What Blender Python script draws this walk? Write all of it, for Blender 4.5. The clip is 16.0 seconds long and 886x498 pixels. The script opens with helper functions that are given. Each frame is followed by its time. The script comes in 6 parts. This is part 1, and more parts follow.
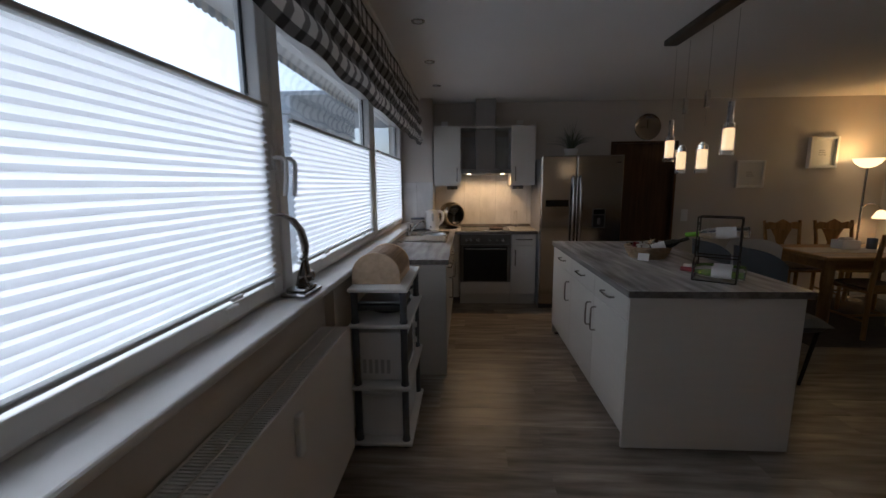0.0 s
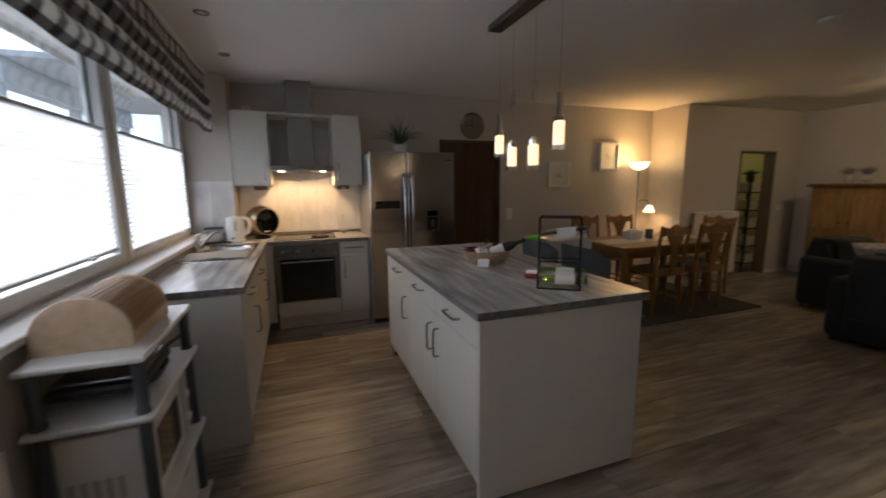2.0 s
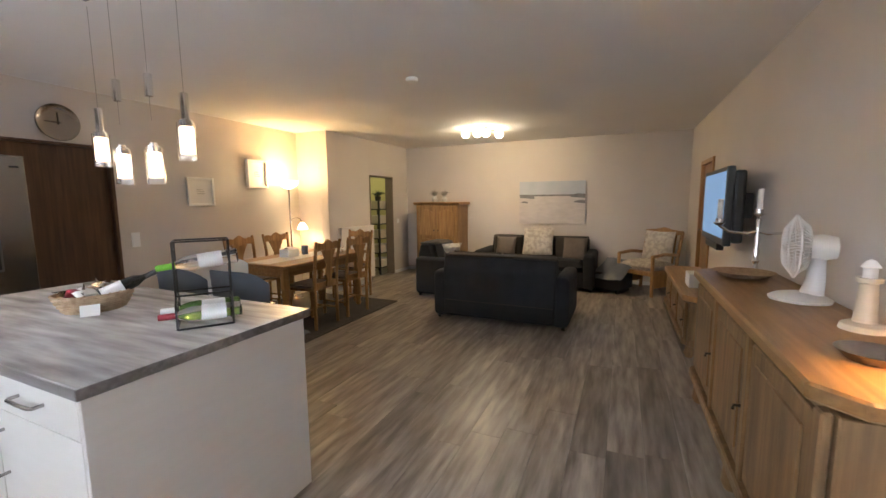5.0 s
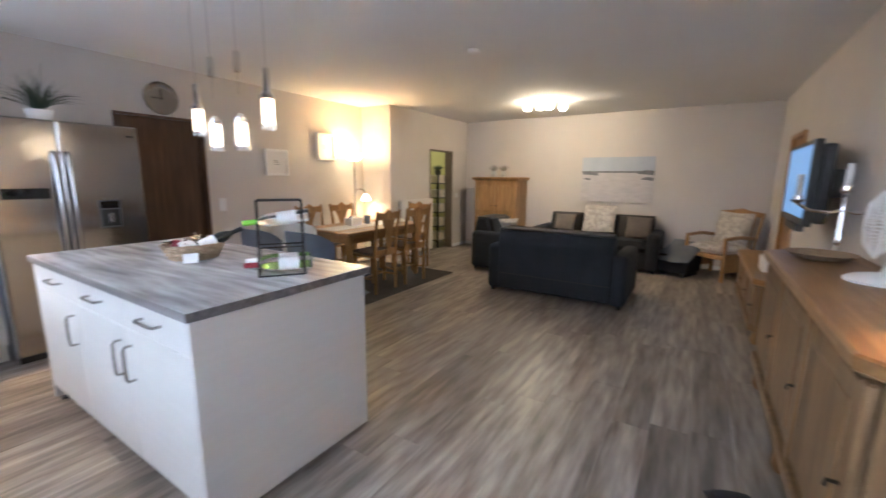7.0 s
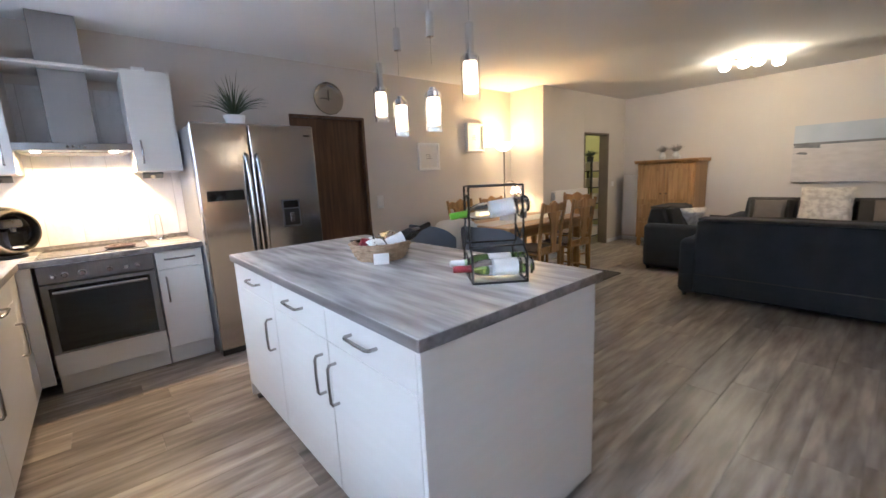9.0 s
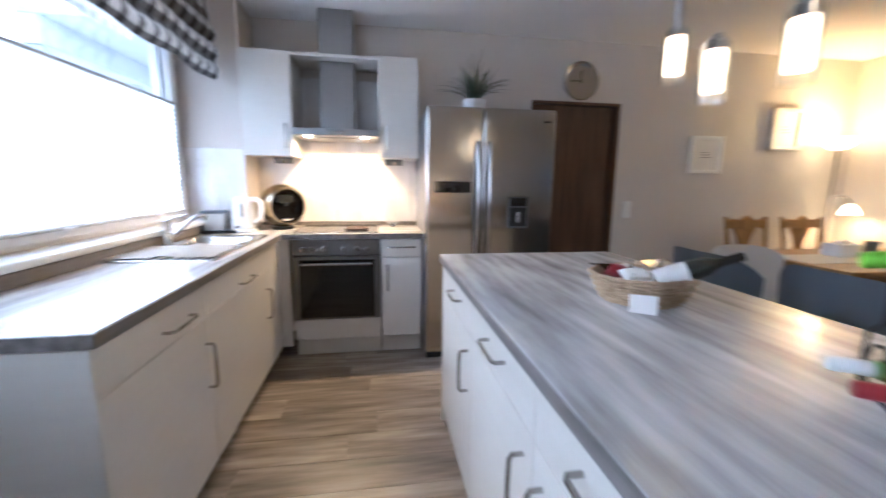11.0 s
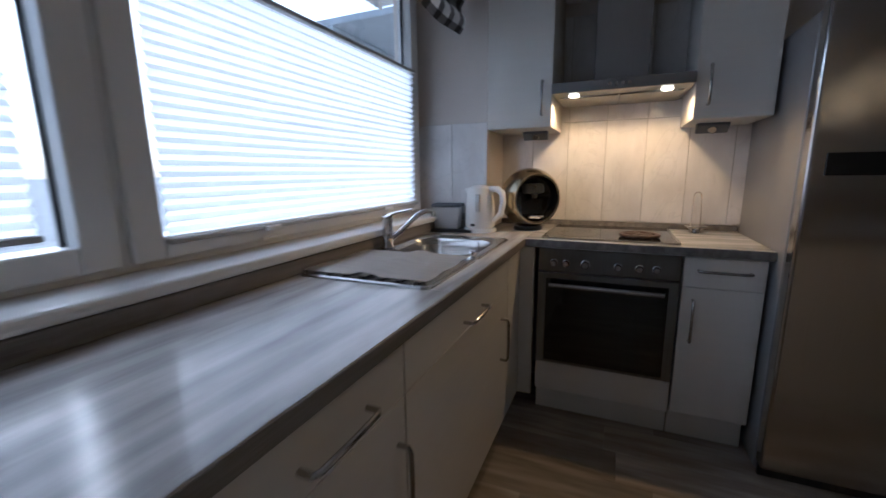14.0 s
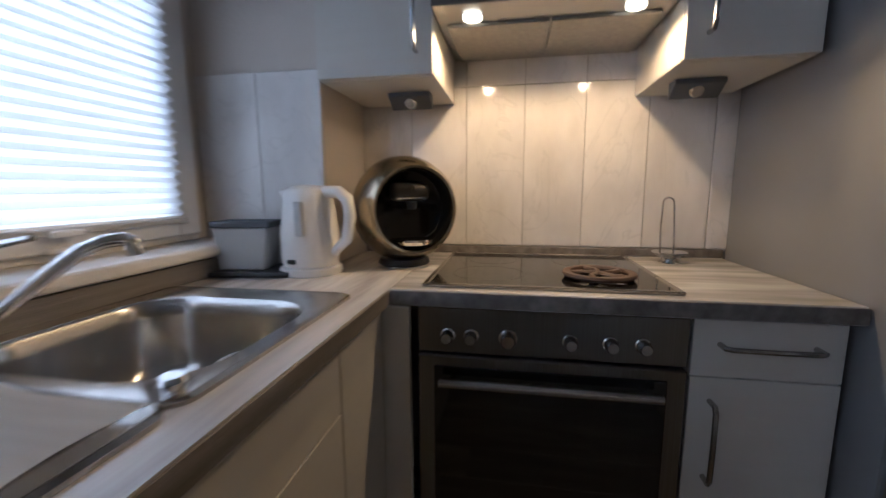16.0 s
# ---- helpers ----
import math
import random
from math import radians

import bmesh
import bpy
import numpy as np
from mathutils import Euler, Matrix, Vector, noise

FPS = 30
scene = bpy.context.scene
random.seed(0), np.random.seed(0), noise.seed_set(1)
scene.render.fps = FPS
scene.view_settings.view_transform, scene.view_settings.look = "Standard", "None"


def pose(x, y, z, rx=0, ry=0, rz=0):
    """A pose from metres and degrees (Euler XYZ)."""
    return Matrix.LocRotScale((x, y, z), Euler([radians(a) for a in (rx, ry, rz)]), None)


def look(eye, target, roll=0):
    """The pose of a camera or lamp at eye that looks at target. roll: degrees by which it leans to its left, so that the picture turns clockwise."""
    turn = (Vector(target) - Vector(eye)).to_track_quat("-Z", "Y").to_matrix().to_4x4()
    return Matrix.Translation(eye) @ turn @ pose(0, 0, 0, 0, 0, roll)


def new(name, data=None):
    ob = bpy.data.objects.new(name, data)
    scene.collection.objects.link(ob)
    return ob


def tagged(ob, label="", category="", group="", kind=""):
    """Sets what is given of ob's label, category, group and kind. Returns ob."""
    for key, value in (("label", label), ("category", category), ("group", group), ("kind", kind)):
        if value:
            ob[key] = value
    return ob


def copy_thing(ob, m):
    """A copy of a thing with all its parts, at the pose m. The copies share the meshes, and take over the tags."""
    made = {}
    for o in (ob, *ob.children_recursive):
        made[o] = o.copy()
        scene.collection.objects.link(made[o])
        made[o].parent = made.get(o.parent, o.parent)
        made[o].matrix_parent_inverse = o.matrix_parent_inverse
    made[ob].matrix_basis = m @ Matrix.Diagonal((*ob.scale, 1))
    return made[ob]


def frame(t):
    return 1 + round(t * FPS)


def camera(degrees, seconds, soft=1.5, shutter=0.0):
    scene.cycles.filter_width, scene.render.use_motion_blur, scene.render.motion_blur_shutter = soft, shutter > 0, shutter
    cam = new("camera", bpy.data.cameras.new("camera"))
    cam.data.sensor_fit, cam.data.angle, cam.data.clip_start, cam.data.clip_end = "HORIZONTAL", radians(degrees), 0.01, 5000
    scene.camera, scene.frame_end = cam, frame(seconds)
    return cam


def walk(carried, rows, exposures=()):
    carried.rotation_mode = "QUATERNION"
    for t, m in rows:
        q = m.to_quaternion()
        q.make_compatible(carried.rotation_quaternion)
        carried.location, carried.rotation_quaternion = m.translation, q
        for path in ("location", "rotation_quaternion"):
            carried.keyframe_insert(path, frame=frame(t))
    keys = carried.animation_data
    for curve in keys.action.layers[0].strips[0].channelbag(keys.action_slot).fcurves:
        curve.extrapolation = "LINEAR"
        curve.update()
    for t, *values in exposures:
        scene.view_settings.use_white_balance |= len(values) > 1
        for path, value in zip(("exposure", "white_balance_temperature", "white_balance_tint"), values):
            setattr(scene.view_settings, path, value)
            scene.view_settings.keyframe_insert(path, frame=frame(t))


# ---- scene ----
cam = camera(95.5, 16.0, shutter=0.5)
EXPOSURES = [(0, 0.43, 5350, 8), (1.5, 0.58, 5500, 8), (2.0, 1.2, 5650, 8), (2.5, 1.65, 5700, 8), (3.0, 2.48, 5750, 8), (3.5, 2.88, 5650, 8), (4.5, 3.05, 5500, 8), (7.0, 3.3, 4800, 8), (8.2, 3.18, 4750, 8), (11.0, 3.0, 4650, 8), (12.0, 2.25, 4650, 8), (13.0, 1.35, 4700, 8), (14.0, 0.83, 4750, 8), (16.0, 0.82, 4800, 8)]
PATH = [
    (0, (0.109, 0.102, 1.439), (0.0, 2.074, 1.124), -0.5),
    (0.5, (0.112, 0.272, 1.424), (0.089, 2.244, 1.09), 0.4),
    (1, (0.125, 0.428, 1.42), (0.306, 2.398, 1.127), -0.8),
    (1.5, (0.188, 0.569, 1.414), (0.587, 2.5, 1.084), -1.0),
    (2, (0.279, 0.704, 1.414), (0.949, 2.562, 1.1), -0.6),
    (2.5, (0.331, 0.822, 1.422), (1.3, 2.554, 1.176), 0.1),
    (3, (0.351, 0.915, 1.424), (1.639, 2.431, 1.211), -0.8),
    (3.5, (0.365, 0.927, 1.422), (1.881, 2.214, 1.212), -0.1),
    (4, (0.38, 0.886, 1.416), (2.063, 1.947, 1.21), -0.3),
    (4.5, (0.391, 0.845, 1.407), (2.173, 1.727, 1.183), -0.8),
    (4.7, (0.395, 0.818, 1.408), (2.207, 1.63, 1.174), -0.6),
    (6.8, (0.326, 0.661, 1.361), (2.042, 1.629, 1.015), 0.1),
    (7, (0.309, 0.694, 1.362), (1.97, 1.751, 1.013), 0.5),
    (7.5, (0.285, 0.814, 1.356), (1.748, 2.127, 0.986), -0.2),
    (8, (0.288, 0.978, 1.348), (1.642, 2.402, 0.976), -1.9),
    (10.3, (0.58, 1.813, 1.235), (1.562, 3.516, 0.872), 0.1),
    (10.5, (0.598, 1.86, 1.259), (1.461, 3.627, 0.894), 0.6),
    (11, (0.641, 1.988, 1.253), (0.955, 3.937, 0.928), 0.7),
    (11.5, (0.635, 2.081, 1.254), (0.417, 4.039, 0.909), 0.9),
    (12, (0.567, 2.197, 1.243), (0.024, 4.079, 0.839), 0.3),
    (12.5, (0.513, 2.332, 1.245), (-0.204, 4.161, 0.867), -0.3),
    (13, (0.49, 2.501, 1.243), (-0.365, 4.271, 0.875), -0.7),
    (13.5, (0.447, 2.699, 1.208), (-0.467, 4.433, 0.811), -0.7),
    (14, (0.376, 2.917, 1.21), (-0.4, 4.722, 0.838), -0.6),
    (14.5, (0.339, 3.141, 1.209), (-0.317, 5.0, 0.876), -0.1),
    (15, (0.323, 3.398, 1.221), (-0.304, 5.271, 0.906), 1.2),
    (15.5, (0.259, 3.676, 1.16), (-0.261, 5.588, 0.888), 1.4),
    (16, (0.271, 3.926, 1.128), (-0.069, 5.875, 0.838), -0.3),
]
walk(cam, [(t, look(eye, target, roll)) for t, eye, target, roll in PATH], EXPOSURES)

# ---- world and daylight ----
world = bpy.data.worlds.new("overcast")
scene.world = world
world.use_nodes = True
wn, wl = world.node_tree.nodes, world.node_tree.links
sky = wn.new("ShaderNodeTexSky")
sky.sky_type, sky.sun_disc = "NISHITA", False
sky.sun_elevation, sky.sun_rotation = radians(38), radians(290)
sky.air_density, sky.dust_density = 1.0, 3.0
cloud = wn.new("ShaderNodeHueSaturation")
cloud.inputs["Saturation"].default_value, cloud.inputs["Value"].default_value = 0.6, 1.25
wl.new(sky.outputs[0], cloud.inputs["Color"])
wl.new(cloud.outputs[0], wn["Background"].inputs["Color"])
wn["Background"].inputs["Strength"].default_value = 0.125
sun = new("sun", bpy.data.lights.new("sun", "SUN"))
sun.data.energy, sun.data.angle, sun.data.color = 0.8, radians(30), (1.0, 0.97, 0.93)
sun.matrix_world = look((-6, 4, 8), (0, 2.5, 1))


def lamp(name, kind, at, energy, colour, size=0.05, target=None, spread=None):
    ob = new(name, bpy.data.lights.new(name, kind))
    ob.data.energy, ob.data.color = energy, colour
    if kind == "SPOT":
        ob.data.spot_size, ob.data.spot_blend = radians(spread), 0.35
    ob.data.shadow_soft_size = size
    ob.matrix_world = look(at, target) if target else Matrix.Translation(at)
    return ob


WARM = (1.0, 0.66, 0.30)
lamp("torchiere_bulb", "POINT", (4.81, 5.15, 1.74), 3.4, (1.0, 0.62, 0.23), 0.05)
lamp("reading_bulb", "POINT", (5.015, 5.13, 1.03), 1.4, WARM, 0.03)
lamp("ceiling_bulb", "POINT", (6.1, 2.68, 2.34), 9, (1.0, 0.68, 0.34), 0.08)
lamp("table_lamp_bulb", "POINT", (1.62, -0.0, 1.22), 1.6, WARM, 0.04)
lamp("hood_bulb", "SPOT", (0.158, 5.03, 1.552), 6.4, (1.0, 0.58, 0.24), 0.02, (0.158, 5.05, 0.9), 165)
lamp("hood_bulb", "SPOT", (0.552, 5.03, 1.552), 6.4, (1.0, 0.58, 0.24), 0.02, (0.552, 5.05, 0.9), 165)
# unseen fill lamp without a fixture, added to brighten the small room
lamp("hall_fill", "POINT", (6.9, 5.9, 2.1), 1.5, (1.0, 0.82, 0.42), 0.1)


# ---- materials ----
def material(name, colour, rough=0.5, metal=0.0, second=None, scale=8.0, stretch=(1, 1, 1), bump=0.0, bump_scale=60.0,
             spread=0.5, vary=0.0, coat=0.0, detail=6.0, rough_vary=0.0, space="Object"):
    m = bpy.data.materials.new(name)
    m.use_nodes = True
    n, l = m.node_tree.nodes, m.node_tree.links
    b = n["Principled BSDF"]
    b.inputs["Roughness"].default_value, b.inputs["Metallic"].default_value = rough, metal
    b.inputs["Coat Weight"].default_value = coat
    if second is None:
        second = tuple(c * 0.88 for c in colour)
    tc, mp = n.new("ShaderNodeTexCoord"), n.new("ShaderNodeMapping")
    mp.inputs["Scale"].default_value = stretch
    l.new(tc.outputs[space], mp.inputs["Vector"])
    vec = mp.outputs[0]
    info = n.new("ShaderNodeObjectInfo")
    if vary:
        add = n.new("ShaderNodeVectorMath")
        add.operation = "MULTIPLY_ADD"
        l.new(info.outputs["Random"], add.inputs[0])
        add.inputs[1].default_value = (37, 53, 71)
        l.new(vec, add.inputs[2])
        vec = add.outputs[0]
    big = n.new("ShaderNodeTexNoise")
    big.inputs["Scale"].default_value, big.inputs["Detail"].default_value = scale, detail
    l.new(vec, big.inputs["Vector"])
    ramp = n.new("ShaderNodeValToRGB")
    e = ramp.color_ramp.elements
    e[0].position, e[1].position = 0.5 - spread / 2, 0.5 + spread / 2
    e[0].color, e[1].color = (*second, 1), (*colour, 1)
    l.new(big.outputs["Fac"], ramp.inputs[0])
    out = ramp.outputs[0]
    if vary:
        hsv = n.new("ShaderNodeHueSaturation")
        mul = n.new("ShaderNodeMapRange")
        mul.inputs["To Min"].default_value, mul.inputs["To Max"].default_value = 1 - vary, 1 + vary
        l.new(info.outputs["Random"], mul.inputs["Value"])
        l.new(mul.outputs[0], hsv.inputs["Value"])
        l.new(out, hsv.inputs["Color"])
        out = hsv.outputs[0]
    l.new(out, b.inputs["Base Color"])
    fine = n.new("ShaderNodeTexNoise")
    fine.inputs["Scale"].default_value, fine.inputs["Detail"].default_value = bump_scale, 4
    l.new(vec, fine.inputs["Vector"])
    if bump:
        bn = n.new("ShaderNodeBump")
        bn.inputs["Strength"].default_value, bn.inputs["Distance"].default_value = bump, 0.004
        l.new(fine.outputs["Fac"], bn.inputs["Height"])
        l.new(bn.outputs[0], b.inputs["Normal"])
    if rough_vary:
        mr = n.new("ShaderNodeMapRange")
        mr.inputs["To Min"].default_value, mr.inputs["To Max"].default_value = rough - rough_vary, rough + rough_vary
        l.new(fine.outputs["Fac"], mr.inputs["Value"])
        l.new(mr.outputs[0], b.inputs["Roughness"])
    return m


def wood(name, light, dark, axis=0, rough=0.45, scale=3.0, vary=0.0, bump=0.25, streak=14.0, detail=6.0, gloss=0.08):
    """Grain that runs along an axis: long streaks, with broader clouds and a few knots."""
    st = [streak] * 3
    st[axis] = 0.9
    m = material(name, light, rough, 0, dark, scale, tuple(st), bump, 22, 0.42, vary, detail=detail, rough_vary=gloss)
    n, l = m.node_tree.nodes, m.node_tree.links
    src = n["Principled BSDF"].inputs["Base Color"].links[0].from_socket
    tc, mp, cl = n.new("ShaderNodeTexCoord"), n.new("ShaderNodeMapping"), n.new("ShaderNodeTexNoise")
    s2 = [5.0] * 3
    s2[axis] = 1.6
    mp.inputs["Scale"].default_value = s2
    l.new(tc.outputs["Object"], mp.inputs["Vector"])
    l.new(mp.outputs[0], cl.inputs["Vector"])
    cl.inputs["Scale"].default_value, cl.inputs["Detail"].default_value = 1.0, 3
    mr = n.new("ShaderNodeMapRange")
    mr.inputs["From Min"].default_value, mr.inputs["From Max"].default_value = 0.3, 0.7
    mr.inputs["To Min"].default_value, mr.inputs["To Max"].default_value = 0.72, 1.15
    l.new(cl.outputs["Fac"], mr.inputs["Value"])
    hsv = n.new("ShaderNodeHueSaturation")
    l.new(mr.outputs[0], hsv.inputs["Value"])
    l.new(src, hsv.inputs["Color"])
    l.new(hsv.outputs[0], n["Principled BSDF"].inputs["Base Color"])
    return m


def glow(name, colour, strength):
    m = bpy.data.materials.new(name)
    m.use_nodes = True
    b = m.node_tree.nodes["Principled BSDF"]
    b.inputs["Base Color"].default_value = (*colour, 1)
    b.inputs["Emission Color"].default_value = (*colour, 1)
    b.inputs["Emission Strength"].default_value = strength
    return m


def glass(name, colour=(1, 1, 1), rough=0.0):
    m = bpy.data.materials.new(name)
    m.use_nodes = True
    b = m.node_tree.nodes["Principled BSDF"]
    b.inputs["Base Color"].default_value = (*colour, 1)
    b.inputs["Transmission Weight"].default_value, b.inputs["Roughness"].default_value = 1.0, rough
    b.inputs["IOR"].default_value = 1.45
    return m


def sheer(name, colour, share):
    """Cloth that daylight shines through."""
    m = bpy.data.materials.new(name)
    m.use_nodes = True
    n, l = m.node_tree.nodes, m.node_tree.links
    b = n["Principled BSDF"]
    b.inputs["Base Color"].default_value, b.inputs["Roughness"].default_value = (*colour, 1), 0.8
    tr, mix = n.new("ShaderNodeBsdfTranslucent"), n.new("ShaderNodeMixShader")
    tr.inputs["Color"].default_value = (*colour, 1)
    mix.inputs[0].default_value = share
    l.new(b.outputs[0], mix.inputs[1])
    l.new(tr.outputs[0], mix.inputs[2])
    l.new(mix.outputs[0], n["Material Output"].inputs["Surface"])
    return m


WALL = material("wall_paint", (0.62, 0.57, 0.515), 0.85, 0, (0.565, 0.515, 0.465), 1.3, bump=0.25, bump_scale=90)
CEIL = material("ceiling_paint", (0.82, 0.80, 0.775), 0.9, 0, (0.77, 0.75, 0.725), 0.9, bump=0.2, bump_scale=120)
PVC = material("white_pvc", (0.78, 0.78, 0.77), 0.35, 0, (0.72, 0.72, 0.71), 3, bump=0.03)
SILL = material("white_sill", (0.76, 0.75, 0.73), 0.3, 0, (0.68, 0.67, 0.65), 4)
FRONT = material("cabinet_front", (0.60, 0.575, 0.525), 0.34, 0, (0.575, 0.548, 0.497), 3.5, (1, 1, 10), 0.04, 26, rough_vary=0.04)
PLANK = wood("grey_oak_laminate", (0.41, 0.355, 0.295), (0.145, 0.118, 0.094), 0, 0.36, 3.0, 0.24, 0.1, 7, 9.0, 0.06)
TOPX = wood("grey_wood_worktop", (0.72, 0.70, 0.68), (0.31, 0.298, 0.288), 0, 0.21, 2.4, 0, 0.02, 7, 4.5, 0.03)
TOPY = wood("grey_wood_worktop_long", (0.72, 0.70, 0.68), (0.31, 0.298, 0.288), 1, 0.21, 2.4, 0, 0.02, 7, 4.5, 0.03)
EDGE = wood("dark_worktop_edge", (0.23, 0.21, 0.195), (0.10, 0.09, 0.082), 1, 0.45, 2.4)
STEEL = material("brushed_steel", (0.42, 0.40, 0.375), 0.17, 1, (0.37, 0.35, 0.328), 5, (160, 160, 0.8), 0.03, 8, rough_vary=0.05)
DARKSTEEL = material("dark_brushed_steel", (0.20, 0.195, 0.19), 0.32, 1, (0.16, 0.155, 0.15), 5, (60, 60, 0.6), 0.05, 8)
SINK = material("sink_steel", (0.56, 0.55, 0.53), 0.2, 1, (0.47, 0.46, 0.445), 12, bump=0.05, bump_scale=40, rough_vary=0.08)
GUN = material("dark_chrome", (0.52, 0.51, 0.50), 0.08, 1, (0.42, 0.41, 0.40), 10)
CHIM = material("hood_steel", (0.32, 0.315, 0.31), 0.3, 1, (0.29, 0.285, 0.28), 5, (160, 160, 0.8), 0.03, 8)
CHAMPAGNE = material("champagne_metal", (0.42, 0.36, 0.26), 0.22, 1, (0.36, 0.31, 0.22), 10)
CHROME = material("chrome", (0.78, 0.78, 0.78), 0.1, 1, (0.72, 0.72, 0.72), 10)
NICKEL = material("satin_nickel", (0.42, 0.405, 0.385), 0.24, 1, (0.38, 0.365, 0.35), 20)
BLACKGLASS = material("black_glass", (0.008, 0.008, 0.009), 0.05, 0, (0.012, 0.012, 0.012), 5)
BLACK = material("black_plastic", (0.016, 0.016, 0.017), 0.4, 0, (0.024, 0.024, 0.024), 20, bump=0.05)
BLACKMETAL = material("black_iron", (0.02, 0.02, 0.021), 0.45, 0.4, (0.03, 0.03, 0.03), 30, bump=0.1)
GREYPOST = material("grey_plastic", (0.10, 0.11, 0.13), 0.45, 0, (0.08, 0.09, 0.105), 12, bump=0.04)
WHITEPL = material("white_plastic", (0.82, 0.81, 0.79), 0.3, 0, (0.77, 0.76, 0.74), 6, bump=0.02)
GREYPL = material("light_grey_plastic", (0.52, 0.52, 0.51), 0.4, 0, (0.46, 0.46, 0.45), 6)
FRIDGESIDE = material("fridge_side_paint", (0.25, 0.25, 0.255), 0.35, 0.2, (0.22, 0.22, 0.225), 4, bump=0.06, bump_scale=300)
ENAMEL = material("radiator_enamel", (0.74, 0.70, 0.66), 0.35, 0, (0.69, 0.65, 0.61), 2.5, bump=0.02)
# under the plank joints; also the painted shade inside the radiator
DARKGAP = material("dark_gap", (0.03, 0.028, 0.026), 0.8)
TILE = material("marble_tile", (0.74, 0.72, 0.70), 0.08, 0, (0.60, 0.58, 0.565), 5, (1.6, 1.6, 0.8), 0.02, 30, 0.34, 0.03)
tn, tk = TILE.node_tree.nodes, TILE.node_tree.links
vein, vr, vm = tn.new("ShaderNodeTexNoise"), tn.new("ShaderNodeValToRGB"), tn.new("ShaderNodeMix")
vein.inputs["Scale"].default_value, vein.inputs["Detail"].default_value, vein.inputs["Distortion"].default_value = 2.6, 5, 1.6
tk.new(tn["Principled BSDF"].inputs["Base Color"].links[0].from_socket, vm.inputs[6])
tk.new([q for q in tn if q.bl_idname == "ShaderNodeVectorMath"][0].outputs[0], vein.inputs["Vector"])
tk.new(vein.outputs["Fac"], vr.inputs[0])
ve = vr.color_ramp.elements
ve[0].position, ve[0].color = 0.485, (0, 0, 0, 1)
ve[1].position, ve[1].color = 0.515, (0, 0, 0, 1)
ve.new(0.5).color = (0.28, 0.28, 0.28, 1)
vm.data_type = "RGBA"
tk.new(vr.outputs[0], vm.inputs[0])
vm.inputs[7].default_value = (0.46, 0.45, 0.44, 1)
tk.new(vm.outputs[2], tn["Principled BSDF"].inputs["Base Color"])
GROUT = material("grout", (0.46, 0.45, 0.43), 0.9, 0, (0.40, 0.39, 0.37), 40, bump=0.3)
OAK = wood("honey_oak", (0.43, 0.245, 0.085), (0.24, 0.125, 0.038), 2, 0.42, 2.5, 0.08)
OAKX = wood("honey_oak_lengthwise", (0.40, 0.225, 0.08), (0.24, 0.125, 0.042), 0, 0.35, 2.5, 0.08)
PINE = wood("aged_pine", (0.29, 0.175, 0.075), (0.14, 0.082, 0.035), 2, 0.5, 2.2, 0.12)
BREAD = wood("pale_beech", (0.72, 0.55, 0.37), (0.58, 0.42, 0.27), 1, 0.45, 2.5, 0.05)
BREADSLAT = wood("brown_beech_slats", (0.46, 0.29, 0.155), (0.33, 0.19, 0.09), 1, 0.45, 2.5, 0.12)
BROWNDOOR = wood("dark_brown_door", (0.13, 0.065, 0.032), (0.06, 0.028, 0.014), 2, 0.45, 2.5)
SOFA = material("anthracite_fabric", (0.023, 0.025, 0.031), 0.92, 0, (0.015, 0.016, 0.02), 6, bump=0.6, bump_scale=260)
SOFATOP = material("brown_grey_fabric", (0.055, 0.047, 0.041), 0.92, 0, (0.038, 0.032, 0.028), 6, bump=0.6, bump_scale=260)
PILLOW = material("cream_printed_cotton", (0.58, 0.53, 0.46), 0.9, 0, (0.40, 0.355, 0.31), 16, spread=0.2, bump=0.3, bump_scale=200)
TAUPE = material("taupe_cotton", (0.16, 0.13, 0.11), 0.9, 0, (0.12, 0.1, 0.085), 9, bump=0.4, bump_scale=200)
GREYCHAIR = material("blue_grey_leatherette", (0.14, 0.155, 0.18), 0.5, 0, (0.11, 0.12, 0.14), 5, bump=0.2, bump_scale=120)
RUG = material("dark_woven_rug", (0.085, 0.075, 0.068), 0.95, 0, (0.05, 0.045, 0.042), 14, bump=0.9, bump_scale=180)
SEAT = material("checked_seat_cushion", (0.22, 0.16, 0.12), 0.9, 0, (0.12, 0.09, 0.075), 30, bump=0.4, bump_scale=150)
CLOTH = material("ribbed_dish_towel", (0.84, 0.81, 0.76), 0.9, 0, (0.70, 0.67, 0.62), 5, (1, 14, 1), 0.12, 30)
PAPER = material("white_paper", (0.76, 0.74, 0.70), 0.8, 0, (0.70, 0.68, 0.645), 8)
CREAM = material("cream_ceramic", (0.66, 0.60, 0.47), 0.35, 0, (0.60, 0.54, 0.42), 8)
LEAF = material("plant_leaf", (0.042, 0.062, 0.028), 0.5, 0, (0.02, 0.034, 0.015), 20)
DRYLEAF = material("dry_blades", (0.20, 0.19, 0.13), 0.7, 0, (0.11, 0.11, 0.07), 20)
DRYTWIG = material("grey_dried_twigs", (0.34, 0.31, 0.28), 0.8, 0, (0.24, 0.215, 0.19), 20)
WICKER = material("wicker", (0.46, 0.34, 0.21), 0.7, 0, (0.27, 0.18, 0.10), 40, bump=0.4)
GREENGLASS = glass("green_bottle_glass", (0.30, 0.55, 0.18), 0.03)
DARKBOTTLE = material("dark_bottle_glass", (0.012, 0.016, 0.012), 0.08, 0, (0.02, 0.022, 0.018), 10, coat=0.5)
CLEAR = glass("clear_glass")
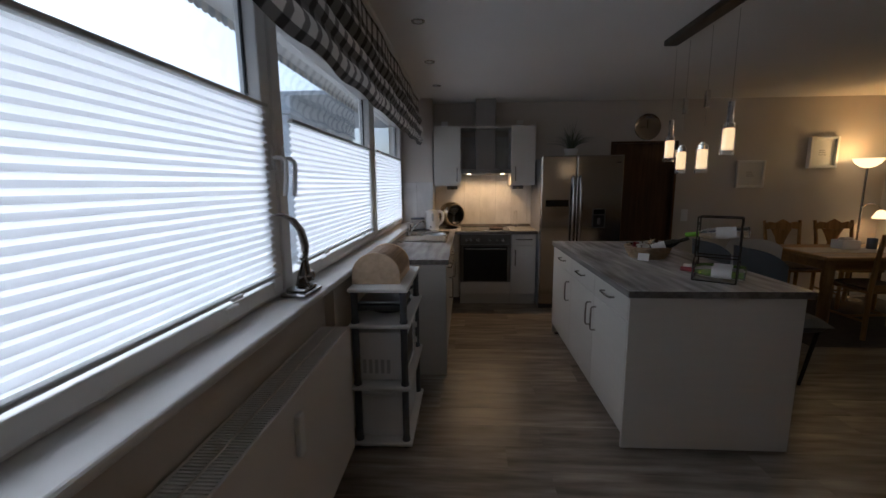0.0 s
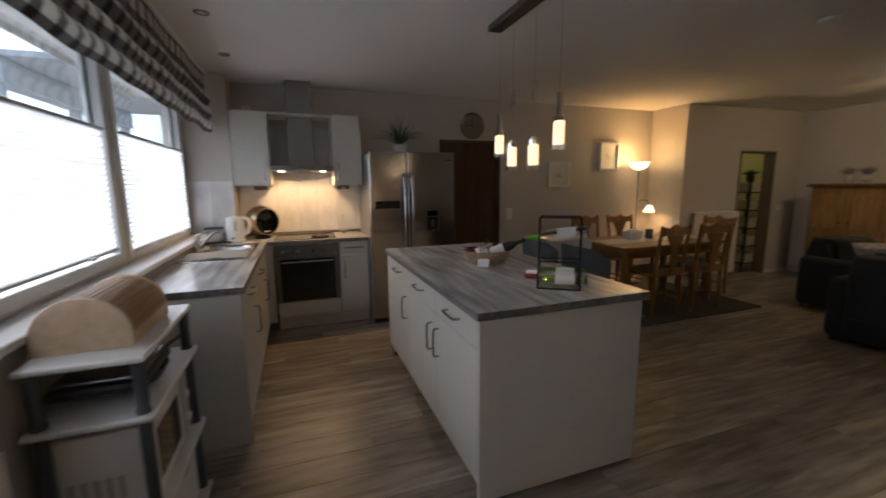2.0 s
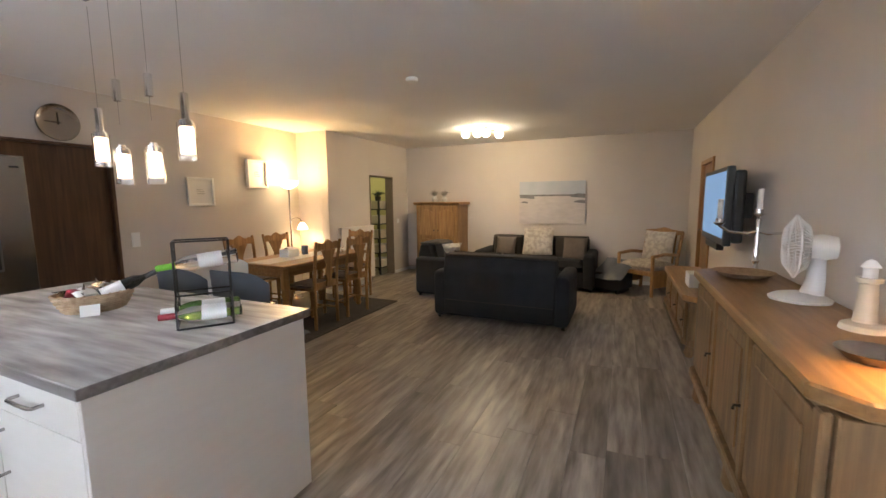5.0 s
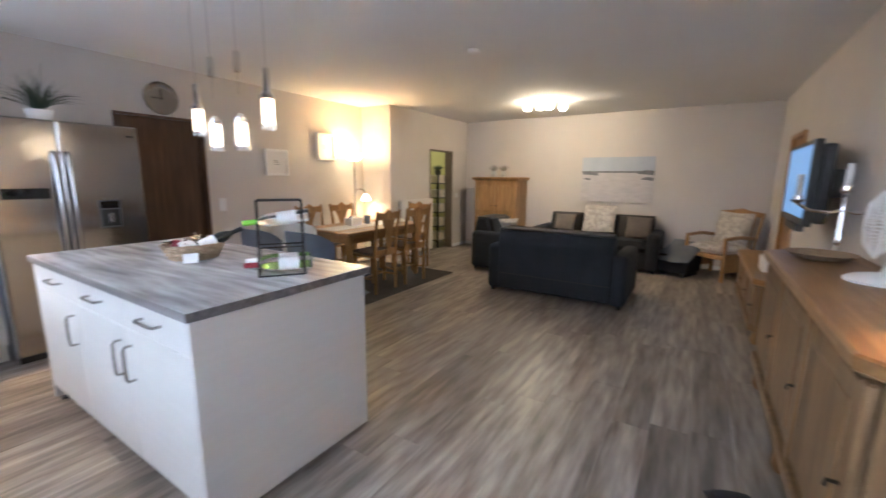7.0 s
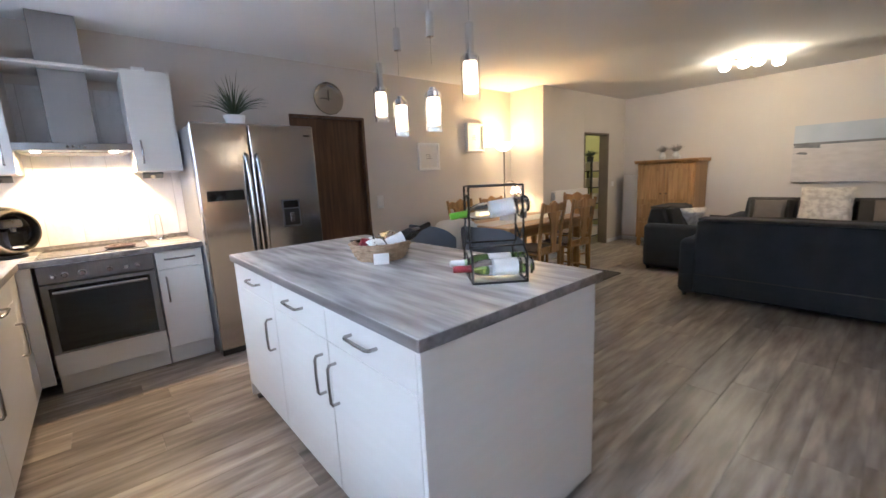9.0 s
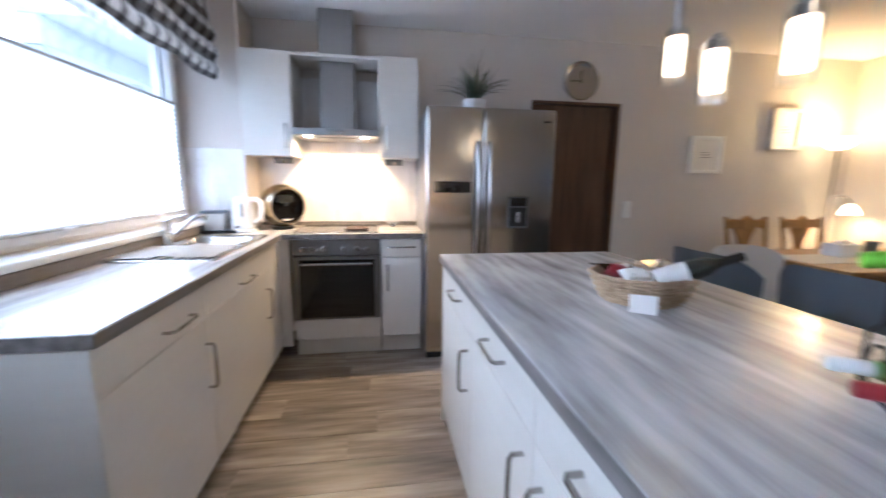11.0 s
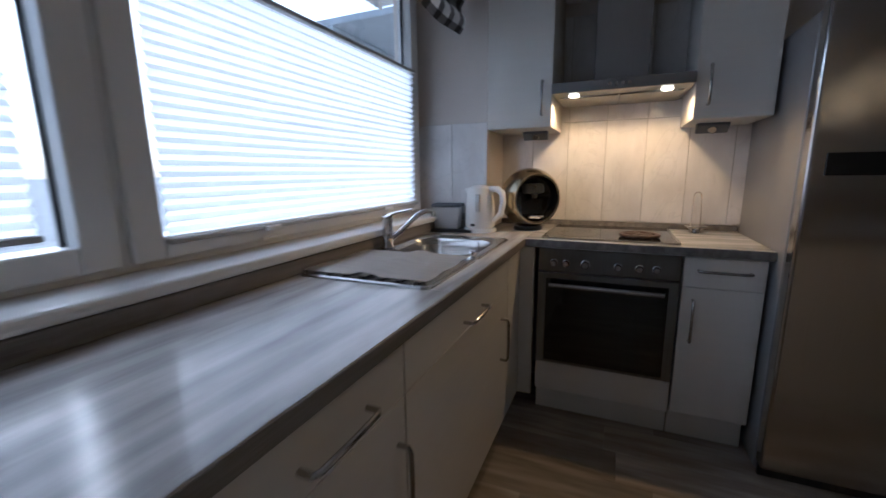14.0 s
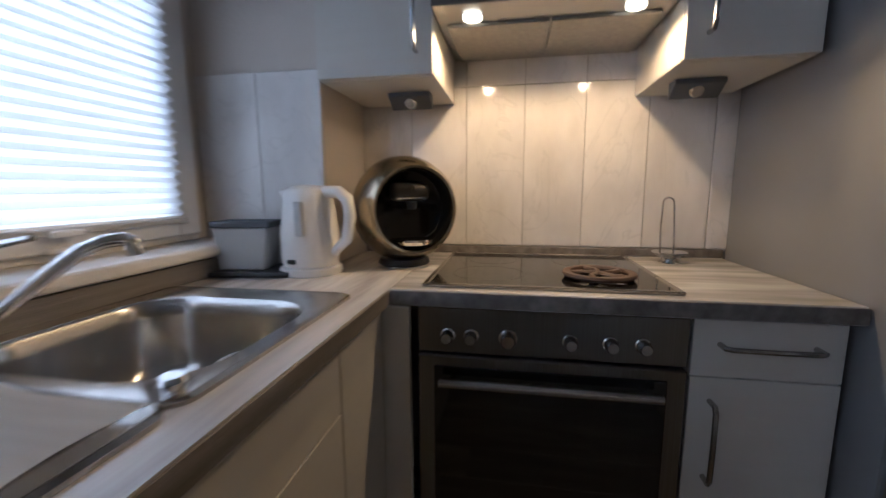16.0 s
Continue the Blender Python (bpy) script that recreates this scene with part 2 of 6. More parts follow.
LIME = material("lime_foil", (0.22, 0.55, 0.03), 0.35, 0, (0.17, 0.45, 0.02), 20)
RED = material("red_foil", (0.28, 0.02, 0.03), 0.35, 0, (0.2, 0.015, 0.02), 20)
COPPER = material("old_wood_trivet", (0.085, 0.05, 0.035), 0.5, 0, (0.05, 0.028, 0.02), 20)
BLIND = sheer("white_pleated_cloth", (0.90, 0.91, 0.94), 0.74)
ROMANW = sheer("white_curtain_check", (0.62, 0.60, 0.57), 0.25)
ROMANG = sheer("grey_curtain_check", (0.16, 0.15, 0.145), 0.12)
ROMANK = sheer("black_curtain_check", (0.022, 0.021, 0.021), 0.05)
SHADE = glow("lit_glass_shade", (1.0, 0.66, 0.30), 1.5)
PENDANT = glow("lit_frosted_glass", (1.0, 0.66, 0.32), 0.8)
GLOBE = glow("lit_globe", (1.0, 0.78, 0.48), 2.8)
BULB = glow("lit_hood_spot", (1.0, 0.80, 0.50), 4.0)
LAMPSHADE = glow("lit_cream_shade", (1.0, 0.66, 0.32), 0.6)
SCREEN = glow("lit_screen", (0.22, 0.36, 0.55), 0.075)
OUTWALL = material("grey_render", (0.55, 0.58, 0.60), 0.8, 0, (0.48, 0.51, 0.53), 3, bump=0.2)
GROUND = material("pale_paving", (0.40, 0.39, 0.37), 0.9, 0, (0.28, 0.275, 0.26), 2, bump=0.4)
HALLWALL = material("yellow_green_paint", (0.54, 0.50, 0.24), 0.85, 0, (0.48, 0.45, 0.21), 2, bump=0.2)
CANVAS_SKY = material("canvas_sky", (0.50, 0.53, 0.58), 0.8, 0, (0.40, 0.44, 0.50), 3, bump=0.3, bump_scale=200)
CANVAS_SAND = material("canvas_sand", (0.60, 0.56, 0.54), 0.8, 0, (0.50, 0.465, 0.45), 7, (1, 1, 3), 0.3, 200)
CANVAS_DARK = material("canvas_dunes", (0.13, 0.13, 0.14), 0.8, 0, (0.24, 0.24, 0.24), 14, bump=0.3, bump_scale=200)


# ---- mesh builders ----
def empty(name, at, label, category, group="", kind="", rz=0):
    ob = new(name)
    ob.empty_display_size = 0.1
    ob.matrix_world = pose(*at, 0, 0, rz)
    return tagged(ob, label, category, group, kind)


def finish(bm, name, mat, smooth=False):
    me = bpy.data.meshes.new(name)
    bmesh.ops.recalc_face_normals(bm, faces=bm.faces)
    bm.to_mesh(me)
    bm.free()
    for m in (mat if isinstance(mat, (list, tuple)) else [mat]):
        me.materials.append(m)
    if smooth:
        for p in me.polygons:
            p.use_smooth = True
        me.set_sharp_from_angle(angle=radians(40))
    return me


def part(name, bm, mat, parent=None, label="", smooth=False):
    ob = new(name, finish(bm, name, mat, smooth))
    if parent is not None:
        ob.parent = parent
    return tagged(ob, label)


def single(name, bm, mat, at, label, category, group="", kind="", rz=0, smooth=False):
    ob = part(name, bm, mat, None, "", smooth)
    ob.matrix_world = pose(*at, 0, 0, rz)
    return tagged(ob, label, category, group, kind)


def box(x0, y0, z0, x1, y1, z1, bevel=0.003, seg=1, bm=None, m=None):
    b = bmesh.new()
    g = bmesh.ops.create_cube(b, size=1)["verts"]
    bmesh.ops.scale(b, vec=(x1 - x0, y1 - y0, z1 - z0), verts=g)
    bmesh.ops.translate(b, vec=((x0 + x1) / 2, (y0 + y1) / 2, (z0 + z1) / 2), verts=g)
    if bevel:
        bmesh.ops.bevel(b, geom=b.edges[:], offset=min(bevel, 0.45 * min(x1 - x0, y1 - y0, z1 - z0)), segments=seg, affect="EDGES", profile=0.5)
    return join(bm, b, m)


def join(bm, b, m=None):
    if m is not None:
        bmesh.ops.transform(b, matrix=m, verts=b.verts)
    if bm is None:
        return b
    me = bpy.data.meshes.new("joint")
    b.to_mesh(me)
    b.free()
    bm.from_mesh(me)
    bpy.data.meshes.remove(me)
    return bm


def lathe(profile, at=(0, 0, 0), n=24, bm=None, m=None):
    """Turns (radius, height) pairs round the z axis."""
    b = bmesh.new()
    rings = []
    for r, z in profile:
        if r < 1e-5:
            rings.append([b.verts.new((at[0], at[1], at[2] + z))])
        else:
            rings.append([b.verts.new((at[0] + r * math.cos(2 * math.pi * i / n), at[1] + r * math.sin(2 * math.pi * i / n), at[2] + z)) for i in range(n)])
    for a, c in zip(rings, rings[1:]):
        for i in range(n):
            j = (i + 1) % n
            if len(a) == 1 and len(c) == 1:
                continue
            if len(a) == 1:
                b.faces.new((a[0], c[i], c[j]))
            elif len(c) == 1:
                b.faces.new((a[i], a[j], c[0]))
            else:
                b.faces.new((a[i], a[j], c[j], c[i]))
    return join(bm, b, m)


def rod(r, z0, z1, at=(0, 0), n=16, bm=None, m=None):
    return lathe([(0, z0), (r * 0.92, z0), (r, z0 + 0.06 * r), (r, z1 - 0.06 * r), (r * 0.92, z1), (0, z1)], (at[0], at[1], 0), n, bm, m)


def tube(points, r, n=8, bm=None, m=None, flat=1.0):
    """A round rod along a line of points; r is one radius or one for each point."""
    b = bmesh.new()
    pts = [Vector(p) for p in points]
    rs = r if isinstance(r, (list, tuple)) else [r] * len(pts)
    rings, side = [], None
    for i, p in enumerate(pts):
        d = (pts[min(i + 1, len(pts) - 1)] - pts[max(i - 1, 0)]).normalized()
        if side is None:
            side = d.cross(Vector((0, 0, 1)))
            if side.length < 1e-3:
                side = d.cross(Vector((0, 1, 0)))
        side = (side - d * side.dot(d)).normalized()
        up = side.cross(d).normalized()
        rings.append([b.verts.new(p + rs[i] * (math.cos(2 * math.pi * k / n) * side + flat * math.sin(2 * math.pi * k / n) * up)) for k in range(n)])
    for a, c in zip(rings, rings[1:]):
        for k in range(n):
            b.faces.new((a[k], a[(k + 1) % n], c[(k + 1) % n], c[k]))
    b.faces.new(rings[0][::-1])
    b.faces.new(rings[-1])
    return join(bm, b, m)


def arc(centre, radius, a0, a1, n, plane="xz"):
    out = []
    for i in range(n + 1):
        a = radians(a0 + (a1 - a0) * i / n)
        u, v = radius * math.cos(a), radius * math.sin(a)
        c = Vector(centre)
        out.append(c + (Vector((u, 0, v)) if plane == "xz" else Vector((0, u, v)) if plane == "yz" else Vector((u, v, 0))))
    return out


def prism(outline, depth, axis="y", bevel=0.0, bm=None, m=None):
    """A flat outline, (u, v) pairs, pushed through by depth along an axis."""
    b = bmesh.new()
    put = {"y": lambda u, v, d: (u, d, v), "x": lambda u, v, d: (d, u, v), "z": lambda u, v, d: (u, v, d)}[axis]
    lo = [b.verts.new(put(u, v, 0)) for u, v in outline]
    hi = [b.verts.new(put(u, v, depth)) for u, v in outline]
    b.faces.new(lo[::-1])
    b.faces.new(hi)
    for i in range(len(lo)):
        j = (i + 1) % len(lo)
        b.faces.new((lo[i], lo[j], hi[j], hi[i]))
    if bevel:
        bmesh.ops.recalc_face_normals(b, faces=b.faces)
        bmesh.ops.bevel(b, geom=b.edges[:], offset=bevel, segments=1, affect="EDGES")
    return join(bm, b, m)


def cushion(w, d, h, bm=None, m=None, power=3.2, n=10):
    """A stuffed pad, w by d by h, centred, with pinched corners."""
    b = bmesh.new()
    grid = {}
    for s in (1, -1):
        for i in range(n + 1):
            for j in range(n + 1):
                u, v = 2 * i / n - 1, 2 * j / n - 1
                edge = max(0.0, (1 - abs(u) ** power) * (1 - abs(v) ** power)) ** 0.45
                if s == -1 and (i in (0, n) or j in (0, n)):
                    grid[s, i, j] = grid[1, i, j]
                    continue
                pinch = 1 - 0.05 * (1 - abs(u)) * (abs(v) > 0.99) - 0.05 * (1 - abs(v)) * (abs(u) > 0.99)
                grid[s, i, j] = b.verts.new((u * w / 2 * pinch, v * d / 2 * pinch, s * h / 2 * edge))
    for s in (1, -1):
        for i in range(n):
            for j in range(n):
                f = [grid[s, i, j], grid[s, i + 1, j], grid[s, i + 1, j + 1], grid[s, i, j + 1]]
                b.faces.new(f if s == 1 else f[::-1])
    return join(bm, b, m)


def structure(name, bm, mat, label, category):
    return tagged(part(name, bm, mat), label, category, kind="structure")


# ---- the rooms ----
CH = 2.45
XW, XE, YS, YN, YN2, XN = -0.55, 7.67, -0.15, 5.40, 4.82, 5.25
T = 0.25
floor = structure("floor", box(-0.78, -0.4, -0.06, 7.95, 6.6, -0.012, 0), DARKGAP, "grey-brown wood-look laminate floor in long planks", "floor")
structure("ceiling", box(-0.9, -0.4, CH, 7.95, 6.6, CH + 0.2, 0), CEIL, "flat white painted ceiling", "ceiling")
WIN_Z0, WIN_Z1 = 0.985, 2.20
bm = box(XW - T, 2.03, -0.06, XW, 5.06, WIN_Z0 - 0.032, 0)
box(XW - T, YS - T, -0.06, -0.60, 2.03, WIN_Z0 - 0.032, 0, bm=bm)
box(XW - T, 5.0, WIN_Z0, -0.69, 5.06, WIN_Z1, 0, bm=bm)
box(XW - T, YS - T, WIN_Z1, XW, 5.06, CH, 0, bm=bm)
box(XW - T, YS - T, WIN_Z0 - 0.032, XW, -0.05, WIN_Z1, 0, bm=bm)
structure("wall_west", bm, WALL, "off-white painted window wall above a radiator", "wall")
structure("pillar", box(XW - T, 5.06, -0.06, -0.28, YN + T, CH, 0.004), WALL, "off-white painted wall stub beside the kitchen window", "wall")
# back wall with the brown door's opening
bm = box(-0.28, YN, -0.06, 1.94, YN + T, CH, 0)
box(2.76, YN, -0.06, XN, YN + T, CH, 0, bm=bm)
box(1.94, YN, 1.955, 2.76, YN + T, CH, 0, bm=bm)
structure("wall_north", bm, WALL, "beige painted wall behind kitchen and dining table", "wall")
bm = box(XN, YN2, -0.06, 6.33, YN2 + 0.14, CH, 0.002)
box(7.10, YN2, -0.06, XE, YN2 + 0.14, CH, 0, bm=bm)
box(6.33, YN2, 1.86, 7.10, YN2 + 0.14, CH, 0, bm=bm)
box(XN, YN2 + 0.14, -0.06, XN + 0.14, 5.65, CH, 0, bm=bm)
structure("wall_north_east", bm, WALL, "beige painted wall with a narrow doorway", "wall")
structure("wall_east", box(XE, YS - T, -0.06, XE + T, 6.6, CH, 0), WALL, "beige painted wall behind the sofa", "wall")
bm = box(XW, YS - T, -0.06, 5.88, YS, CH, 0)
box(6.66, YS - T, -0.06, XE, YS, CH, 0, bm=bm)
box(5.88, YS - T, 1.88, 6.66, YS, CH, 0, bm=bm)
structure("wall_south", bm, WALL, "beige painted wall behind television and sideboard", "wall")
# the small room behind the doorway
bm = box(5.39, 6.25, -0.06, XE, 6.4, CH, 0)
box(5.39, YN2 + 0.14, -0.06, 5.5, 6.25, CH, 0, bm=bm)
box(7.65, YN2 + 0.15, -0.06, 7.668, 6.25, CH, 0, bm=bm)
structure("wall_hall", bm, HALLWALL, "yellow-green painted wall of the small room", "wall")


def baseboard(x0, y0, x1, y1):
    structure("baseboard", box(x0, y0, 0, x1, y1, 0.06, 0.003), PVC, "white baseboard along the wall", "baseboard")


baseboard(2.80, YN - 0.012, XN, YN)
baseboard(XN - 0.012, YN2, XN, YN - 0.012)
baseboard(XN, YN2 - 0.012, 6.30, YN2)
baseboard(7.13, YN2 - 0.012, XE, YN2)
baseboard(XE - 0.012, YS, XE, YN2 - 0.012)
baseboard(0.6, YS, 5.84, YS + 0.012)
# door leaves and their frames
d = empty("door_1", (1.94, YN, 0), "dark brown wooden door in a brown frame", "door", kind="structure")
part("door_leaf", box(0.03, 0.035, 0.005, 0.79, 0.075, 1.93, 0.003), BROWNDOOR, d)
bm = box(0, -0.012, 0, 0.03, 0.12, 1.955, 0.003)
box(0.79, -0.012, 0, 0.82, 0.12, 1.955, 0.003, bm=bm)
box(0.03, -0.012, 1.93, 0.79, 0.12, 1.955, 0.003, bm=bm)
part("door_frame", bm, BROWNDOOR, d)
d = empty("door_2", (6.33, YN2, 0), "open doorway with a brown-grey frame", "doorway", kind="structure")
FRAMEBR = material("grey_brown_frame", (0.20, 0.16, 0.12), 0.5, 0, (0.16, 0.125, 0.095), 6)
bm = box(0, -0.01, 0, 0.025, 0.15, 1.86, 0.003)
box(0.745, -0.01, 0, 0.77, 0.15, 1.86, 0.003, bm=bm)
box(0.025, -0.01, 1.835, 0.745, 0.15, 1.86, 0.003, bm=bm)
part("door_frame", bm, FRAMEBR, d)
d = empty("door_3", (5.88, YS, 0), "brown wooden door near the armchair", "door", kind="structure")
part("door_leaf", box(0.05, -0.06, 0.005, 0.73, -0.02, 1.83, 0.003), OAK, d)
bm = box(0, -0.12, 0, 0.05, 0.02, 1.88, 0.003)
box(0.73, -0.12, 0, 0.78, 0.02, 1.88, 0.003, bm=bm)
box(0.05, -0.12, 1.83, 0.73, 0.02, 1.88, 0.003, bm=bm)
part("door_frame", bm, OAK, d)
part("door_handle", tube([(0.66, -0.02, 1.0), (0.66, 0.03, 1.0), (0.56, 0.03, 1.0)], 0.008), NICKEL, d)

# ---- windows, blinds and sill ----
structure("window_sill", box(-0.79, -0.05, WIN_Z0 - 0.032, -0.508, 5.047, WIN_Z0, 0.012, 3), SILL, "white stone window sill", "sill")
GX = -0.70


def handle_bow(y, z):
    pts = [(0, y, z + 0.02), (0.035, y, z + 0.02), (0.05, y, z + 0.005)] + [(0.052 - 0.012 * (k / 6) ** 2, y, z - 0.13 * k / 6) for k in range(7)]
    return [(p[0] + GX + 0.055, p[1], p[2]) for p in pts]


def window(num, y0, y1, handle_y, blind_z0, blind_z1, left_in, right_in):
    w = empty("window_%d" % num, (0, 0, 0), "white plastic window with a pleated blind", "window", kind="structure")
    a, c = WIN_Z0, WIN_Z1
    bm = box(GX - 0.05, y0, a, GX + 0.035, y0 + 0.035, c, 0.003)
    box(GX - 0.05, y1 - 0.035, a, GX + 0.035, y1, c, 0.003, bm=bm)
    box(GX - 0.05, y0 + 0.035, a, GX + 0.035, y1 - 0.035, a + 0.035, 0.003, bm=bm)
    box(GX - 0.05, y0 + 0.035, c - 0.035, GX + 0.035, y1 - 0.035, c, 0.003, bm=bm)
    part("window_frame", bm, PVC, w)
    s0, s1, b0, b1 = y0 + 0.012, y1 - 0.012, a + 0.018, c - 0.02
    f = 0.075
    bm = box(GX - 0.03, s0, b0, GX + 0.052, s0 + f, b1, 0.006, 2)
    box(GX - 0.03, s1 - f, b0, GX + 0.052, s1, b1, 0.006, 2, bm=bm)
    box(GX - 0.03, s0 + f, b0, GX + 0.052, s1 - f, b0 + f * 0.8, 0.006, 2, bm=bm)
    box(GX - 0.03, s0 + f, b1 - f, GX + 0.052, s1 - f, b1, 0.006, 2, bm=bm)
    sash = part("sash", bm, PVC, w)
    bm = box(GX - 0.004, s0 + f, b0 + f * 0.8, GX + 0.004, s0 + f + 0.01, b1 - f, 0)
    box(GX - 0.004, s1 - f - 0.01, b0 + f * 0.8, GX + 0.004, s1 - f, b1 - f, 0, bm=bm)
    part("gasket", bm, BLACK, sash)
    pane = part("pane", box(GX - 0.012, s0 + f - 0.005, b0 + f * 0.7, GX - 0.008, s1 - f + 0.005, b1 - f + 0.005, 0), CLEAR, w)
    pane.visible_shadow = False
    if handle_y is not None:
        hb = tube(handle_bow(handle_y, 1.53), 0.011, 10, flat=0.8)
        box(GX + 0.05, handle_y - 0.014, 1.50, GX + 0.062, handle_y + 0.014, 1.60, 0.004, bm=hb)
        part("handle", hb, PVC, w, smooth=True)
    # pleated blind, fixed on the sash
    y_a, y_b = y0 + left_in, y1 - right_in
    bl = empty("pleated_blind", (0, 0, 0), "white pleated blind drawn up from the window bottom", "blind", "pleated blinds")
    pleats = int((blind_z1 - blind_z0) / 0.027)
    b = bmesh.new()
    n = 2 * pleats
    prev = None
    for k in range(n + 1):
        z = blind_z0 + (blind_z1 - blind_z0) * k / n
        x = GX + 0.045 + (0.013 if k % 2 else 0.0)
        cur = (b.verts.new((x, y_a, z)), b.verts.new((x, y_b, z)))
        if prev:
            b.faces.new((prev[0], prev[1], cur[1], cur[0]))
        prev = cur
    part("pleats", b, BLIND, bl)
    RAIL = GREYPL
    bm = box(GX + 0.042, y_a - 0.004, blind_z1, GX + 0.068, y_b + 0.004, blind_z1 + 0.016, 0.003)
    part("top_rail", bm, RAIL, bl, "grey aluminium rail")
    bm = box(GX + 0.042, y_a - 0.004, blind_z0 - 0.014, GX + 0.068, y_b + 0.004, blind_z0, 0.003)
    part("bottom_rail", bm, RAIL, bl, "grey aluminium rail")
    for y in (y_a + 0.32, y_b - 0.32):
        part("grip", box(GX + 0.066, y - 0.03, blind_z0 - 0.018, GX + 0.08, y + 0.03, blind_z0 - 0.004, 0.003), WHITEPL, bl, "white plastic grip")
        part("cord_holder", box(GX + 0.05, y - 0.035, blind_z0 - 0.052, GX + 0.062, y + 0.035, blind_z0 - 0.038, 0.004), WHITEPL, bl, "white plastic holder")
    return w


window(1, -0.05, 1.715, 1.68, 1.095, 1.73, 0.08, 0.07)
window(2, 1.715, 3.465, 1.765, 1.10, 1.71, 0.15, 0.15)
window(3, 3.465, 4.998, None, 1.055, 1.72, 0.095, 0.075)

# roman blind of checked cloth, gathered into scalloped folds
roman = empty("roman_blind", (0, 0, 0), "gathered roman curtain in black, grey and white checks", "curtain")
NY = 208
Y0R, Y1R = -0.05, 5.02
prof = []
for k in range(22):
    u = k / 21
    z = CH - 0.02 - 0.54 * u
    fold = 0.0 if u < 0.35 else 0.035 * abs(math.sin((u - 0.35) * 14.5)) + 0.02 * (u - 0.35)
    prof.append((fold, z))
b = bmesh.new()
rows_ = []
for i in range(NY + 1):
    y = Y0R + (Y1R - Y0R) * i / NY
    swag = 0.018 * (0.5 - 0.5 * math.cos(2 * math.pi * (y - Y0R) / 0.563))
    rows_.append([b.verts.new((-0.44 + fo * (1.0 + 0.5 * swag / 0.035) + 0.006 * math.sin(9 * y + 3 * z), y + 0.01 * math.sin(7 * z + 5 * y), z + swag * max(0, (CH - 0.2 - z) / 0.4) * -1.0 + 0.02)) for fo, z in prof])
for i in range(NY):
    for k in range(21):
        f = b.faces.new((rows_[i][k], rows_[i + 1][k], rows_[i + 1][k + 1], rows_[i][k + 1]))
        a1, a2 = i % 5, k % 5
        f.material_index = 2 if (a1 in (0, 1) and a2 in (0, 1)) else 1 if (a1 in (0, 1) or a2 in (0, 1)) else 0
cl = part("cloth", b, [ROMANW, ROMANG, ROMANK], roman, smooth=True)
part("rail", box(-0.47, Y0R, CH - 0.03, -0.42, Y1R, CH, 0.004), WHITEPL, roman, "white curtain rail")

# ---- outside ----
tagged(part("ground", box(-400, -400, -0.5, 400, 400, -0.3, 0), GROUND), "pale paved ground outside the windows", "ground", kind="structure")
can = empty("terrace_canopy", (0, 0, 0), "grey terrace canopy outside the kitchen windows", "canopy")
part("beam", box(-3.2, 7.3, 2.70, -2.95, 11.5, 3.0, 0.01), OUTWALL, can)
part("roof", box(-3.2, 7.3, 3.0, -0.8, 11.5, 3.08, 0.01), OUTWALL, can)
for y in (7.4, 9.3, 11.4):
    part("post", box(-3.15, y - 0.06, -0.35, -3.0, y + 0.06, 2.70, 0.01), OUTWALL, can)
aw = empty("awning", (0, 0, 0), "striped awning with a scalloped valance outside", "awning")
for i in range(104):
    y = 0.1 + i * 0.05
    ol = [(y, 2.25), (y + 0.05, 2.25)] + [(y + 0.05 - 0.05 * k / 6, 2.215 - 0.012 * math.sin(math.pi * k / 6)) for k in range(7)]
    part("scallop", prism(ol, 0.004, "x", m=Matrix.Translation((-1.05, 0, 0))), [OUTWALL, PAPER][i % 2], aw)
part("awning_bar", box(-1.09, 0.05, 2.25, -0.801, 5.35, 2.29, 0.01), PVC, aw)

# ---- kitchen ----
def bow_handle(length, r=0.006, out=0.032):
    """A bar handle along z, centred, standing out along -y."""
    h = length / 2
    return tube([(0, 0, -h), (0, -out * 0.8, -h), (0, -out, -h + 0.012), (0, -out * 1.05, 0), (0, -out, h - 0.012), (0, -out * 0.8, h), (0, 0, h)], r, 8, flat=1.0)


def base_unit(x0, x1, depth, at, rz, label, cells, group="kitchen base units", z0=0.1, body_top=0.858):
    """A base cabinet, local front at y = 0 facing -y; cells: (name, x0, x1, z0, z1, handle_x, handle_z, upright)."""
    u = empty("base_cabinet", at, label, "cabinet", group, rz=rz)
    part("body", box(x0 + 0.001, 0.02, z0, x1 - 0.001, depth, body_top, 0.002), FRONT, u)
    part("plinth", box(x0, 0.06, 0, x1, 0.08, z0, 0.002), FRONT, u, "pale kick board")
    for name, a, b_, c, d_, hx, hz, up in cells:
        leaf = part(name, box(a + 0.0015, 0.0, c + 0.0015, b_ - 0.0015, 0.018, d_ - 0.0015, 0.002, 2), FRONT, u)
        if hx is not None:
            h = bow_handle(0.18)
            bmesh.ops.transform(h, matrix=Matrix.Translation((hx, 0, hz)) @ (Matrix() if up else Matrix.Rotation(math.pi / 2, 4, "Y")), verts=h.verts)
            part("handle", h, NICKEL, leaf, "satin metal bow handle", True)
    return u


